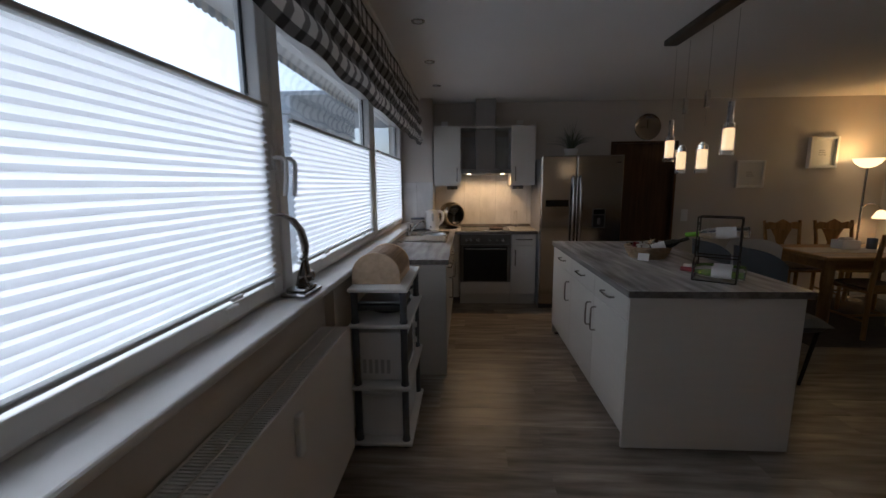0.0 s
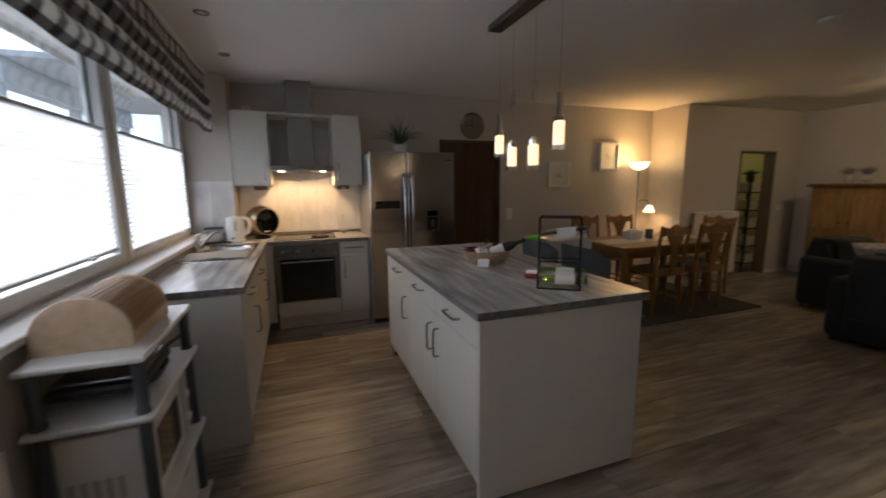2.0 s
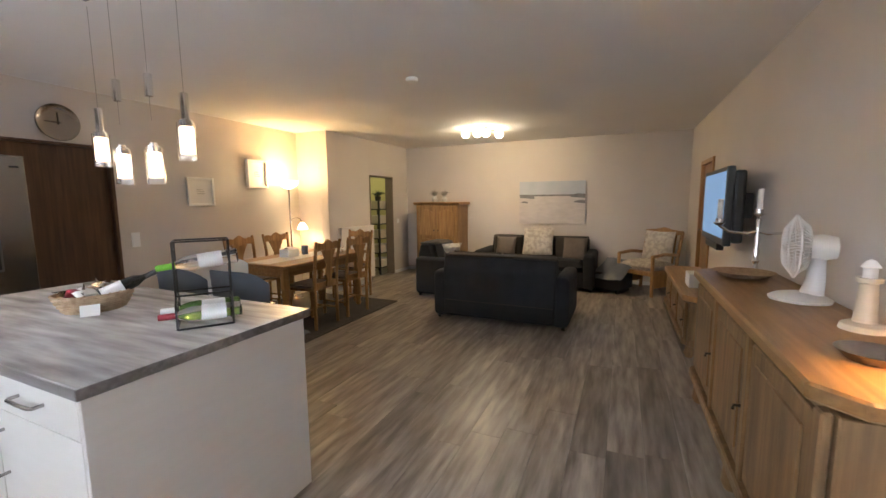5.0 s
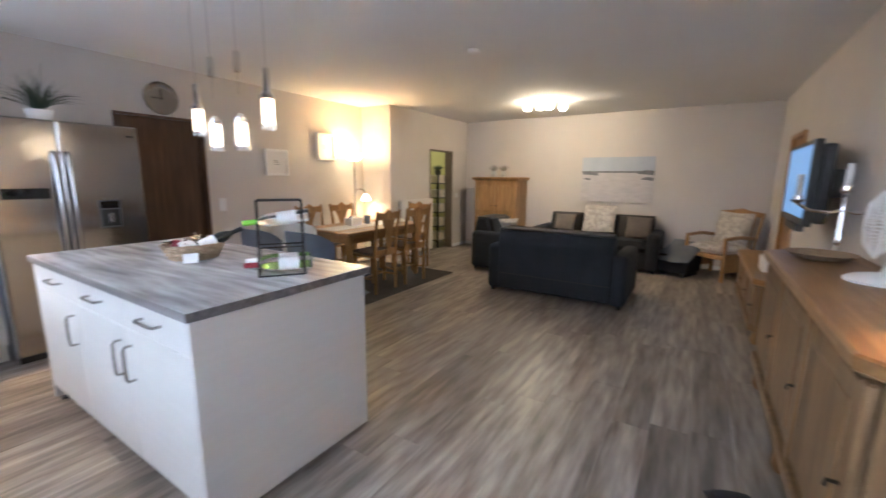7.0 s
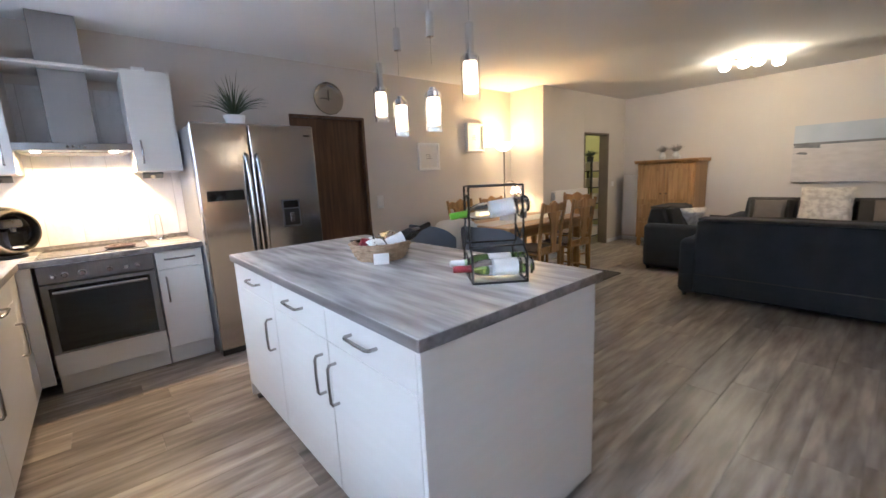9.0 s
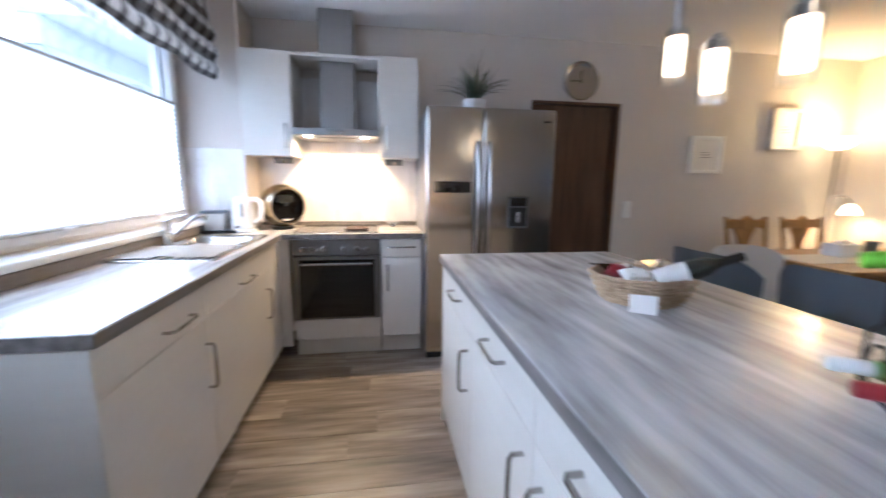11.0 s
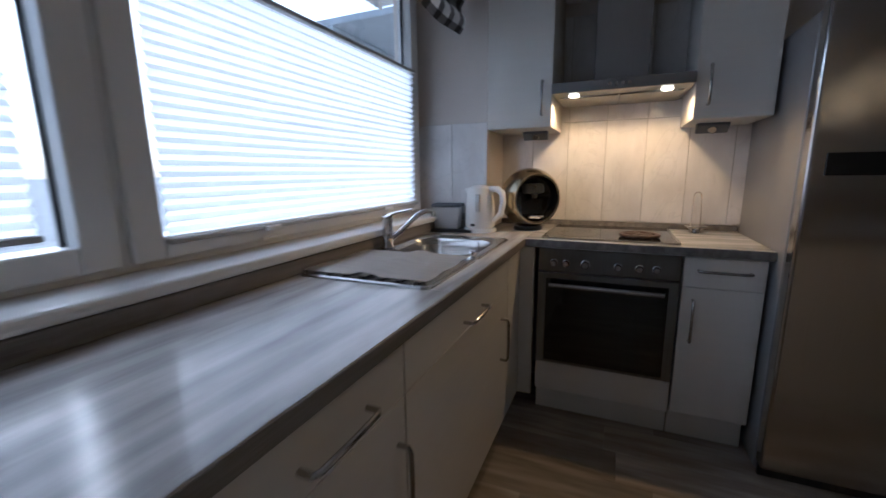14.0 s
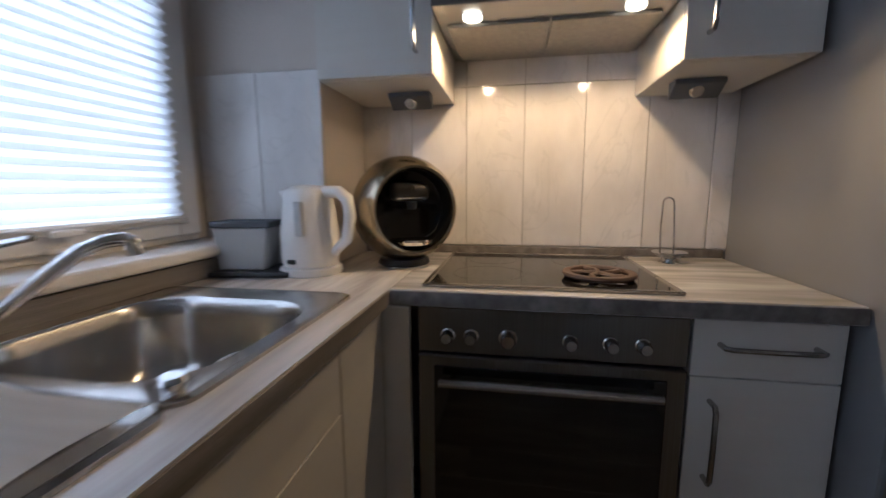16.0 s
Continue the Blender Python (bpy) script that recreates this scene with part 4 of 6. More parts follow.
# island
isl = empty("kitchen_island", (0.955, 2.147, 0), "white kitchen island with drawers and doors", "kitchen island")
part("end_panel", box(0.0, 0.0, 0.015, 0.868, 0.019, 0.858, 0.002), FRONT, isl)
part("end_panel", box(0.0, 1.764, 0.015, 0.868, 1.783, 0.858, 0.002), FRONT, isl)
part("back_panel", box(0.85, 0.02, 0.015, 0.868, 1.763, 0.858, 0.002), FRONT, isl)
part("body", box(0.02, 0.02, 0.1, 0.849, 1.763, 0.858, 0), FRONT, isl)
for k, (a, c, hy) in enumerate(((0.02, 0.565, 0.512), (0.568, 1.135, 0.622), (1.138, 1.66, 1.19))):
    for nm, z0_, z1_ in (("drawer_front", 0.725, 0.855), ("door", 0.10, 0.722)):
        leaf = part(nm, box(0.0, a + 0.0015, z0_, 0.018, c - 0.0015, z1_, 0.002, 2), FRONT, isl)
        h = bow_handle(0.155)
        up = nm == "door"
        mm = Matrix.Translation((0, hy if up else (a + c) / 2, 0.575 if up else 0.80)) @ Matrix.Rotation(-math.pi / 2, 4, "Z") @ (Matrix() if up else Matrix.Rotation(math.pi / 2, 4, "Y"))
        bmesh.ops.transform(h, matrix=mm, verts=h.verts)
        part("handle", h, NICKEL, leaf, "satin metal bow handle", True)
part("filler", box(0.001, 1.661, 0.10, 0.018, 1.763, 0.855, 0.002), FRONT, isl)
part("foot", box(0.02, 1.72, 0.0, 0.08, 1.76, 0.014, 0.003), BLACK, isl)
part("foot", box(0.02, 0.02, 0.0, 0.80, 0.06, 0.014, 0.003), BLACK, isl)
part("foot", box(0.76, 1.72, 0.0, 0.82, 1.76, 0.014, 0.003), BLACK, isl)
part("plinth", box(0.06, 0.03, 0.0, 0.075, 1.75, 0.099, 0.002), FRONT, isl)
wt3 = worktop("worktop", (0, 0, 0), box(0.942, 2.132, 0.86, 1.85, 3.952, 0.90, 0.003, 2), TOPY, "grey wood-look worktop of the island")
for a in ((0.9405, 2.1305, 1.8515, 2.1345), (0.9405, 3.9505, 1.8515, 3.9535)):
    part("edge_band", box(a[0], a[1], 0.863, a[2], a[3], 0.897, 0.001), EDGE, wt3, "dark edge band")
part("edge_band", box(0.9395, 2.1345, 0.863, 0.943, 3.9505, 0.897, 0.001), EDGE, wt3, "dark edge band")
part("edge_band", box(-0.549, 2.9825, 0.863, -0.011, 2.986, 0.897, 0.001), EDGE, wt, "dark edge band")
part("edge_band", box(-0.013, 2.986, 0.863, -0.0095, 4.806, 0.897, 0.001), EDGE, wt, "dark edge band")
part("edge_band", box(-0.0095, 4.8055, 0.863, 0.956, 4.809, 0.897, 0.001), EDGE, wt2, "dark edge band")


# bottles: local z runs from the foot to the mouth
def bottle(at, rot, glass_mat, foil, label, paper=True, s=1.0):
    ob = empty("wine_bottle", at, label, "bottle", "wine bottles")
    ob.matrix_world = Matrix.Translation(at) @ Euler([radians(a) for a in rot]).to_matrix().to_4x4() @ Matrix.Diagonal((0.86 * s, 0.86 * s, s, 1))
    part("body", lathe([(0, 0.006), (0.03, 0.0), (0.037, 0.006), (0.037, 0.18), (0.033, 0.205), (0.018, 0.235), (0.014, 0.25), (0.0135, 0.298), (0, 0.298)], n=24), glass_mat, ob, "", True)
    part("foil", lathe([(0, 0.302), (0.014, 0.301), (0.0155, 0.295), (0.0155, 0.232), (0.0145, 0.232)], n=20), foil, ob, "coloured foil capsule", True)
    if paper:
        part("paper_label", lathe([(0.0375, 0.06), (0.0378, 0.06), (0.0378, 0.15), (0.0375, 0.15)], n=24), PAPER, ob, "pale paper label", True)
    return ob


# wire wine rack on the island
wr = empty("wine_rack", (1.52, 2.40, 0.9), "black wire wine rack holding three bottles", "wine rack", rz=-36)
for x in (-0.10, 0.10):
    part("side_frame", tube([(x, -0.105, 0.004), (x, -0.105, 0.10), (x, -0.055, 0.13), (x, -0.055, 0.35), (x, 0.055, 0.35), (x, 0.055, 0.13), (x, 0.105, 0.10), (x, 0.105, 0.004), (x, -0.105, 0.004)], 0.004, 6), BLACKMETAL, wr)
    for yc, zc in ((-0.052, 0.048), (0.052, 0.048), (0.0, 0.275)):
        part("bottle_ring", tube(arc((x, yc, zc), 0.043, 0, 360, 20, "yz"), 0.003, 6), BLACKMETAL, wr)
    part("cross_wire", tube([(x, -0.055, 0.20), (x, 0.0, 0.15), (x, 0.055, 0.20)], 0.003, 6), BLACKMETAL, wr)
for z, ys in ((0.004, (-0.105, 0.105)), (0.13, (-0.055, 0.055)), (0.35, (-0.055, 0.055))):
    for y in ys:
        part("cross_bar", tube([(-0.10, y, z), (0.10, y, z)], 0.004, 6), BLACKMETAL, wr)
turn = Matrix.Translation((1.52, 2.40, 0)) @ Matrix.Rotation(radians(-36), 4, "Z")
for y, z, tip, gm, fm, lab in ((-0.052, 0.950, -90, CLEAR, RED, "clear wine bottle with red foil in the rack"),
                               (0.052, 0.950, -90, GREENGLASS, PAPER, "green wine bottle with pale foil in the rack"),
                               (0.0, 1.178, -97, CLEAR, LIME, "clear wine bottle with lime foil in the rack")):
    foot = turn @ Vector((0.135, y, z))
    bottle(foot, (0, tip, -36), gm, fm, lab)
# basket with dark bottle
bk = empty("wicker_basket", (1.45, 3.10, 0.9), "small round wicker gift basket", "basket")
bm = None
for k in range(9):
    z = 0.006 + 0.0095 * k
    r = 0.10 + 0.035 * (k / 8) ** 0.7
    pts = [(r * 1.15 * math.cos(a) * (1 + 0.03 * math.sin(10 * a + math.pi * k)), r * math.sin(a) * (1 + 0.03 * math.sin(10 * a + math.pi * k)), z) for a in [2 * math.pi * i / 48 for i in range(49)]]
    part("weave", tube(pts, 0.0062, 6), WICKER, bk)
part("base", lathe([(0, 0.0), (0.11, 0.0), (0.11, 0.006), (0, 0.006)], n=28), WICKER, bk)
for k in range(20):
    a = 2 * math.pi * k / 20
    part("stake", tube([(0.118 * math.cos(a), 0.103 * math.sin(a), 0), (0.15 * math.cos(a), 0.132 * math.sin(a), 0.09)], 0.004, 5), WICKER, bk)
bottle((1.41, 3.08, 0.945), (0, 68, -25), DARKBOTTLE, BLACK, "dark wine bottle lying in the basket")
FILM = glass("cellophane", (0.95, 0.95, 0.95), 0.12)
rnd = random.Random(8)
for k in range(12):
    b = bmesh.new()
    a, r = rnd.uniform(0, 6.28), rnd.uniform(0.02, 0.11)
    c = Vector((r * math.cos(a), r * math.sin(a), 0.06 + rnd.uniform(0, 0.05)))
    v = [b.verts.new(c + Vector((rnd.uniform(-0.05, 0.05), rnd.uniform(-0.05, 0.05), rnd.uniform(-0.03, 0.05)))) for _ in range(4)]
    b.faces.new(v[:3])
    b.faces.new((v[0], v[2], v[3]))
    part("cellophane", b, FILM, bk, "crumpled clear cellophane")
for k, (x, y, z, cl) in enumerate(((-0.05, -0.04, 0.085, PAPER), (0.0, 0.05, 0.08, PAPER), (-0.07, 0.03, 0.08, RED))):
    pk = single("gift_packet", cushion(0.09, 0.06, 0.03), cl, (1.45 + x, 3.10 + y, 0.9 + z), "small wrapped packet in the basket", "packet", "gift packets", rz=40 * k, smooth=True)
    pk.rotation_euler = (0.4, 0.3 * k, 0.7 * k)
tg = single("paper_tag", prism([(-0.035, 0), (0.035, 0), (0.037, 0.052), (-0.036, 0.05)], 0.002, "y"), PAPER, (1.36, 2.96, 0.901), "small white folded card before the basket", "card", rz=-35)
tg.rotation_euler = (radians(-18), 0, radians(-35))

# pendant lamp over the island
pd = empty("pendant_lamp", (1.655, 2.95, CH), "pendant lamp, steel bar with four glass cylinders", "pendant lamp")
part("ceiling_bar", box(-0.115, -0.72, -0.04, -0.02, 0.33, 0.0, 0.004), DARKSTEEL, pd, "brushed steel ceiling bar")
for y, zb, zt in ((0.43 - 0.06, 1.60, None), (0.19, 1.505, 1.92), (-0.07, 1.50, 1.915), (-0.32, 1.60, None)):
    b0 = zb - CH
    part("cable", rod(0.0012, b0 + 0.3, -0.045, (0, y), 6), NICKEL, pd)
    og = part("glass_cylinder", lathe([(0.036, b0), (0.038, b0), (0.038, b0 + 0.17), (0.036, b0 + 0.17), (0.036, b0)], (0, y, 0), 24), CLEAR, pd, "clear outer glass", True)
    part("diffuser", lathe([(0, b0 + 0.03), (0.026, b0 + 0.03), (0.03, b0 + 0.035), (0.03, b0 + 0.145), (0.026, b0 + 0.15), (0, b0 + 0.15)], (0, y, 0), 20), PENDANT, pd, "lit frosted inner glass", True)
    top = b0 + 0.30 if zt is None else b0 + 0.195
    part("cap", lathe([(0, b0 + 0.152), (0.03, b0 + 0.152), (0.03, b0 + 0.18), (0.018, b0 + 0.186), (0.018, top), (0.014, top + 0.004), (0, top + 0.004)], (0, y, 0), 20), CHROME, pd, "chrome lamp holder", True)
    if zt:
        part("height_adjuster", rod(0.018, zt - CH, zt - CH + 0.105, (0, y), 18), CHROME, pd, "chrome cable cylinder", True)

# shelf trolley with microwave, beside the radiator
st = empty("shelf_unit", (-0.505, 2.10, 0), "white plastic shelf unit with grey posts", "shelf unit")
for k, z in enumerate((0.02, 0.345, 0.695, 0.888)):
    g = 0.0 if k == 3 else 0.008
    sh = box(0, -g, z, 0.318 + g, 0.60 + g, z + 0.022, 0.008, 3)
    part("shelf", sh, WHITEPL, st)
for x in (0.03, 0.29):
    for y in (0.03, 0.57):
        for z0_, z1_ in ((0.042, 0.345), (0.367, 0.695), (0.717, 0.888)):
            part("post", lathe([(0, z0_), (0.022, z0_), (0.022, z0_ + 0.012), (0.0185, z0_ + 0.016), (0.0185, z1_ - 0.016), (0.022, z1_ - 0.012), (0.022, z1_), (0, z1_)], (x, y, 0), 16), GREYPOST, st, "", True)
        part("foot", rod(0.016, 0, 0.02, (x, y), 12), BLACK, st)
mw = empty("microwave", (-0.5, 2.16, 0.367), "white microwave oven on the shelf unit", "microwave")
part("body", box(0.0, 0, 0.01, 0.27, 0.46, 0.285, 0.006, 2), WHITEPL, mw)
part("door", box(0.27, 0.01, 0.015, 0.285, 0.34, 0.28, 0.004), WHITEPL, mw)
part("window", box(0.285, 0.05, 0.06, 0.287, 0.30, 0.24, 0.001), BLACKGLASS, mw, "dark door glass")
part("control_panel", box(0.27, 0.345, 0.015, 0.284, 0.455, 0.28, 0.003), GREYPL, mw)
for z in (0.09, 0.19):
    part("knob", rod(0.018, 0, 0.015, n=16, m=Matrix.Translation((0.284, 0.40, z)) @ Matrix.Rotation(math.pi / 2, 4, "Y")), WHITEPL, mw)
for k in range(5):
    part("vent", box(0.05 + k * 0.033, -0.0015, 0.05, 0.068 + k * 0.033, 0.001, 0.13, 0), GREYPL, mw)
for x in (0.03, 0.23):
    part("foot", box(x, 0.03, 0.0, x + 0.03, 0.43, 0.011, 0.002), BLACK, mw)
sb = empty("storage_box", (-0.5, 2.16, 0.042), "white closed storage box on the bottom shelf", "storage box")
part("box", box(0, 0, 0, 0.28, 0.48, 0.25, 0.008, 2), WHITEPL, sb)
part("lid", box(-0.004, -0.004, 0.25, 0.284, 0.484, 0.27, 0.006, 2), WHITEPL, sb)
part("clasp", box(0.284, 0.26, 0.225, 0.292, 0.33, 0.262, 0.003), GREYPL, sb)
pn = empty("frying_pan", (-0.345, 2.40, 0.718), "black frying pan stored on the shelf", "pan")
part("pan", lathe([(0, 0), (0.10, 0), (0.13, 0.045), (0.133, 0.045), (0.104, -0.0), (0, 0.004)], n=30), BLACK, pn, "", True)
part("handle", tube([(0.05, 0.12, 0.04), (0.09, 0.22, 0.055), (0.11, 0.30, 0.058)], 0.011, 8, flat=0.6), BLACK, pn)
gr = empty("table_grill", (-0.385, 2.37, 0.764), "flat black table grill lying on the pan", "grill")
part("plate", box(-0.10, -0.19, 0, 0.16, 0.13, 0.035, 0.012, 2), BLACK, gr)
part("tray", box(-0.09, -0.17, 0.035, 0.15, 0.11, 0.05, 0.006, 2), DARKSTEEL, gr)
# bread box
bb = empty("bread_box", (-0.372, 2.20, 0.911), "light wooden roll-top bread box", "bread box")
R = 0.132
def bread_outline(grow):
    return [(-R - grow, 0), (R + grow, 0)] + [((R + grow) * math.cos(radians(a)), 0.05 + (0.122 + grow) * math.sin(radians(a))) for a in range(0, 181, 10)]
for y in (0.0, 0.355):
    part("end_board", prism(bread_outline(0.0), 0.016, "y", 0.002, m=Matrix.Translation((0, y, 0))), BREAD, bb)
part("bottom", box(-R + 0.004, 0.016, 0, R - 0.004, 0.355, 0.014, 0.001), BREAD, bb)
for k in range(22):
    a = radians(-2 + 176 * k / 21)
    m_ = Matrix.Translation(((R - 0.01) * math.cos(a), 0.0165, 0.05 + 0.112 * math.sin(a))) @ Matrix.Rotation(math.pi / 2 - a, 4, "Y")
    part("slat", box(-0.0085, 0, -0.003, 0.0085, 0.338, 0.006, 0.002, m=m_), BREADSLAT, bb, "darker brown slat")
part("side_board", box(R - 0.008, 0.0165, 0.014, R - 0.001, 0.3545, 0.045, 0.001), BREAD, bb)
part("side_board", box(-R + 0.001, 0.0165, 0.014, -R + 0.008, 0.3545, 0.06, 0.001), BREAD, bb)
single("plate", lathe([(0, 0.002), (0.06, 0.002), (0.066, 0.006), (0.095, 0.012), (0.097, 0.010), (0.064, 0.0), (0, 0)], n=36), WHITEPL, (-0.345, 2.595, 0.911), "white ribbed round plate on the shelf unit", "plate", smooth=True)

# radiator under the sill
rd = empty("radiator", (-0.599, 0.15, 0), "cream panel radiator with grille top", "radiator")
RL = 1.79
part("front_panel", box(0.14, 0, 0.13, 0.152, RL, 0.768, 0.004, 2), ENAMEL, rd)
part("back_panel", box(0.008, 0, 0.13, 0.018, RL, 0.768, 0.003), ENAMEL, rd)
for y in (0.0, RL - 0.004):
    part("side_cover", box(0.019, y, 0.14, 0.139, y + 0.004, 0.765, 0.001), ENAMEL, rd)
bm = None
for k in range(145):
    y = 0.012 + k * 0.0122
    for x0_, x1_ in ((0.019, 0.075), (0.084, 0.139)):
        bm = box(x0_, y, 0.757, x1_, y + 0.0068, 0.766, 0, bm=bm)
tagged(part("top_grille", bm, WHITEPL, rd, "narrow cross bars of the top grille"), kind="stuff")
part("grille_rail", box(0.075, 0, 0.754, 0.084, RL, 0.768, 0.002), ENAMEL, rd)
# plain block for the fins, near-black: shade between the grille bars put into colour
part("inner_fins_shade", box(0.035, 0.03, 0.2, 0.12, RL - 0.04, 0.64, 0.002), DARKGAP, rd)
part("heat_meter", box(0.152, 1.125, 0.555, 0.174, 1.165, 0.70, 0.006, 2), WHITEPL, rd, "white heat cost meter")
part("valve", rod(0.02, 0, 0.07, n=14, m=Matrix.Translation((0.08, RL + 0.005, 0.70)) @ Matrix.Rotation(-math.pi / 2, 4, "X")), WHITEPL, rd, "white thermostat valve", True)
part("bracket", box(0.0, 0.2, 0.3, 0.008, 0.24, 0.6, 0.002), ENAMEL, rd)
part("bracket", box(0.0, 1.5, 0.3, 0.008, 1.54, 0.6, 0.002), ENAMEL, rd)
# chrome sculpture on the sill: an arched leaping shape on a stepped foot
sc = bmesh.new()
box(-0.05, -0.055, 0, 0.05, 0.055, 0.02, 0.008, 2, bm=sc)
box(-0.038, -0.04, 0.02, 0.038, 0.04, 0.035, 0.006, 2, bm=sc)
tube([(0.0, 0.03, 0.035), (0.0, 0.035, 0.08), (0.0, 0.028, 0.14), (0, 0.035, 0.20), (0, 0.015, 0.265), (0, -0.03, 0.315), (0, -0.085, 0.34), (0, -0.12, 0.342)], [0.012, 0.015, 0.012, 0.015, 0.014, 0.012, 0.008, 0.003], 10, sc, flat=0.9)
tube([(0.0, 0.0, 0.035), (0.012, -0.012, 0.08), (0, 0.015, 0.13)], [0.02, 0.016, 0.006], 8, sc)
tube([(0.0, 0.035, 0.17), (0.01, -0.005, 0.15), (0.015, -0.02, 0.155)], [0.012, 0.009, 0.004], 8, sc)
lathe([(0, 0.0), (0.022, 0.012), (0.026, 0.03), (0.018, 0.05), (0, 0.056)], (0.0, 0.045, 0.033), 16, sc)
bmesh.ops.scale(sc, vec=(1.15, 1.5, 1.02), verts=sc.verts)
single("sculpture", sc, GUN, (-0.585, 1.735, WIN_Z0), "polished chrome arched figure on the sill", "sculpture", smooth=True, rz=-4)
# double socket on the wall by the counter
for k, y in enumerate((2.76, 2.845, 2.93)):
    so = empty("wall_socket", (XW, y, 0.86), "white wall socket beside the counter", "socket", "wall sockets")
    part("plate", box(0, -0.041, -0.041, 0.009, 0.041, 0.041, 0.004, 2), WHITEPL, so)
    part("cup", lathe([(0.0, 0.003), (0.017, 0.003), (0.021, 0.013), (0.024, 0.013), (0.024, 0.004), (0, 0.0)], n=24, m=Matrix.Translation((0.004, 0, 0)) @ Matrix.Rotation(math.pi / 2, 4, "Y")), GREYPL, so, "", True)
    for s in (-0.009, 0.009):
        part("pin_hole", rod(0.003, 0.0042, 0.0055, (s, 0), 8, m=Matrix.Rotation(math.pi / 2, 4, "Y")), BLACK, so)
for k, x in enumerate((-0.15, 0.80)):
    so = empty("wall_socket", (x, YN, 2.19), "white wall socket above the wall cabinets", "socket", "wall sockets")
    part("plate", box(-0.041, -0.01, -0.041, 0.041, 0, 0.041, 0.004, 2), WHITEPL, so)
# recessed ceiling spots
for y in (0.4, 1.95, 2.80, 3.64, 4.46):
    s_ = empty("ceiling_spot", (-0.185, y, CH), "small recessed ceiling spot, unlit", "ceiling spot", "ceiling spots")
    part("ring", lathe([(0.028, -0.001), (0.03, -0.006), (0.043, -0.004), (0.045, 0.0)], n=24), NICKEL, s_, "", True)
    part("bulb", lathe([(0, -0.003), (0.028, -0.002), (0.028, 0)], n=20), GREYPL, s_)

# ---- dining corner ----
single("rug", box(3.15, 3.63, 0.0, 5.2, 5.25, 0.012, 0.005), RUG, (0, 0, 0), "dark grey woven rug under the dining table", "rug")
tb = empty("dining_table", (4.2, 4.36, 0.012), "honey oak dining table with turned legs", "table")
part("tabletop", box(-0.75, -0.42, 0.70, 0.75, 0.42, 0.735, 0.008, 2), OAKX, tb)
for y in (-0.36, 0.335):
    part("apron", box(-0.66, y, 0.60, 0.66, y + 0.025, 0.70, 0.002), OAKX, tb)
for x in (-0.685, 0.66):
    part("apron", box(x, -0.33, 0.60, x + 0.025, 0.33, 0.70, 0.002), OAKX, tb)
LEGP = [(0, 0), (0.03, 0), (0.04, 0.03), (0.03, 0.06), (0.045, 0.12), (0.05, 0.25), (0.034, 0.36), (0.048, 0.40), (0.036, 0.44), (0.048, 0.48), (0.048, 0.70), (0, 0.70)]
for x in (-0.64, 0.64):
    for y in (-0.32, 0.32):
        part("leg", lathe(LEGP, (x, y, 0), 16), OAK, tb, "", True)
single("table_runner", box(-0.7, -0.16, 0, 0.7, 0.16, 0.003, 0.001), PAPER, (4.2, 4.36, 0.7475), "pale table runner along the table", "table runner")
hl = empty("napkin_box", (4.05, 4.45, 0.751), "white napkin box on the table", "box")
part("box", box(-0.09, -0.07, 0, 0.09, 0.07, 0.09, 0.006, 2), WHITEPL, hl)
part("napkin", box(-0.05, -0.03, 0.09, 0.05, 0.03, 0.115, 0.006), PAPER, hl)
ca = empty("candle_jar", (4.28, 4.42, 0.751), "grey glass candle jar on the table", "candle")
part("jar", lathe([(0, 0), (0.04, 0), (0.042, 0.11), (0.036, 0.11), (0.034, 0.01), (0, 0.01)], n=20), GREYCHAIR, ca, "", True)
for k in range(4):
    cup = empty("drinking_glass", (4.38 + 0.09 * k, 4.1 + 0.05 * (k % 2), 0.748), "small clear drinking glass on the table", "glass", "glasses on the table")
    part("cup", lathe([(0, 0.004), (0.024, 0.004), (0.032, 0.085), (0.033, 0.085), (0.027, 0), (0, 0)], n=20), CLEAR, cup, "", True)


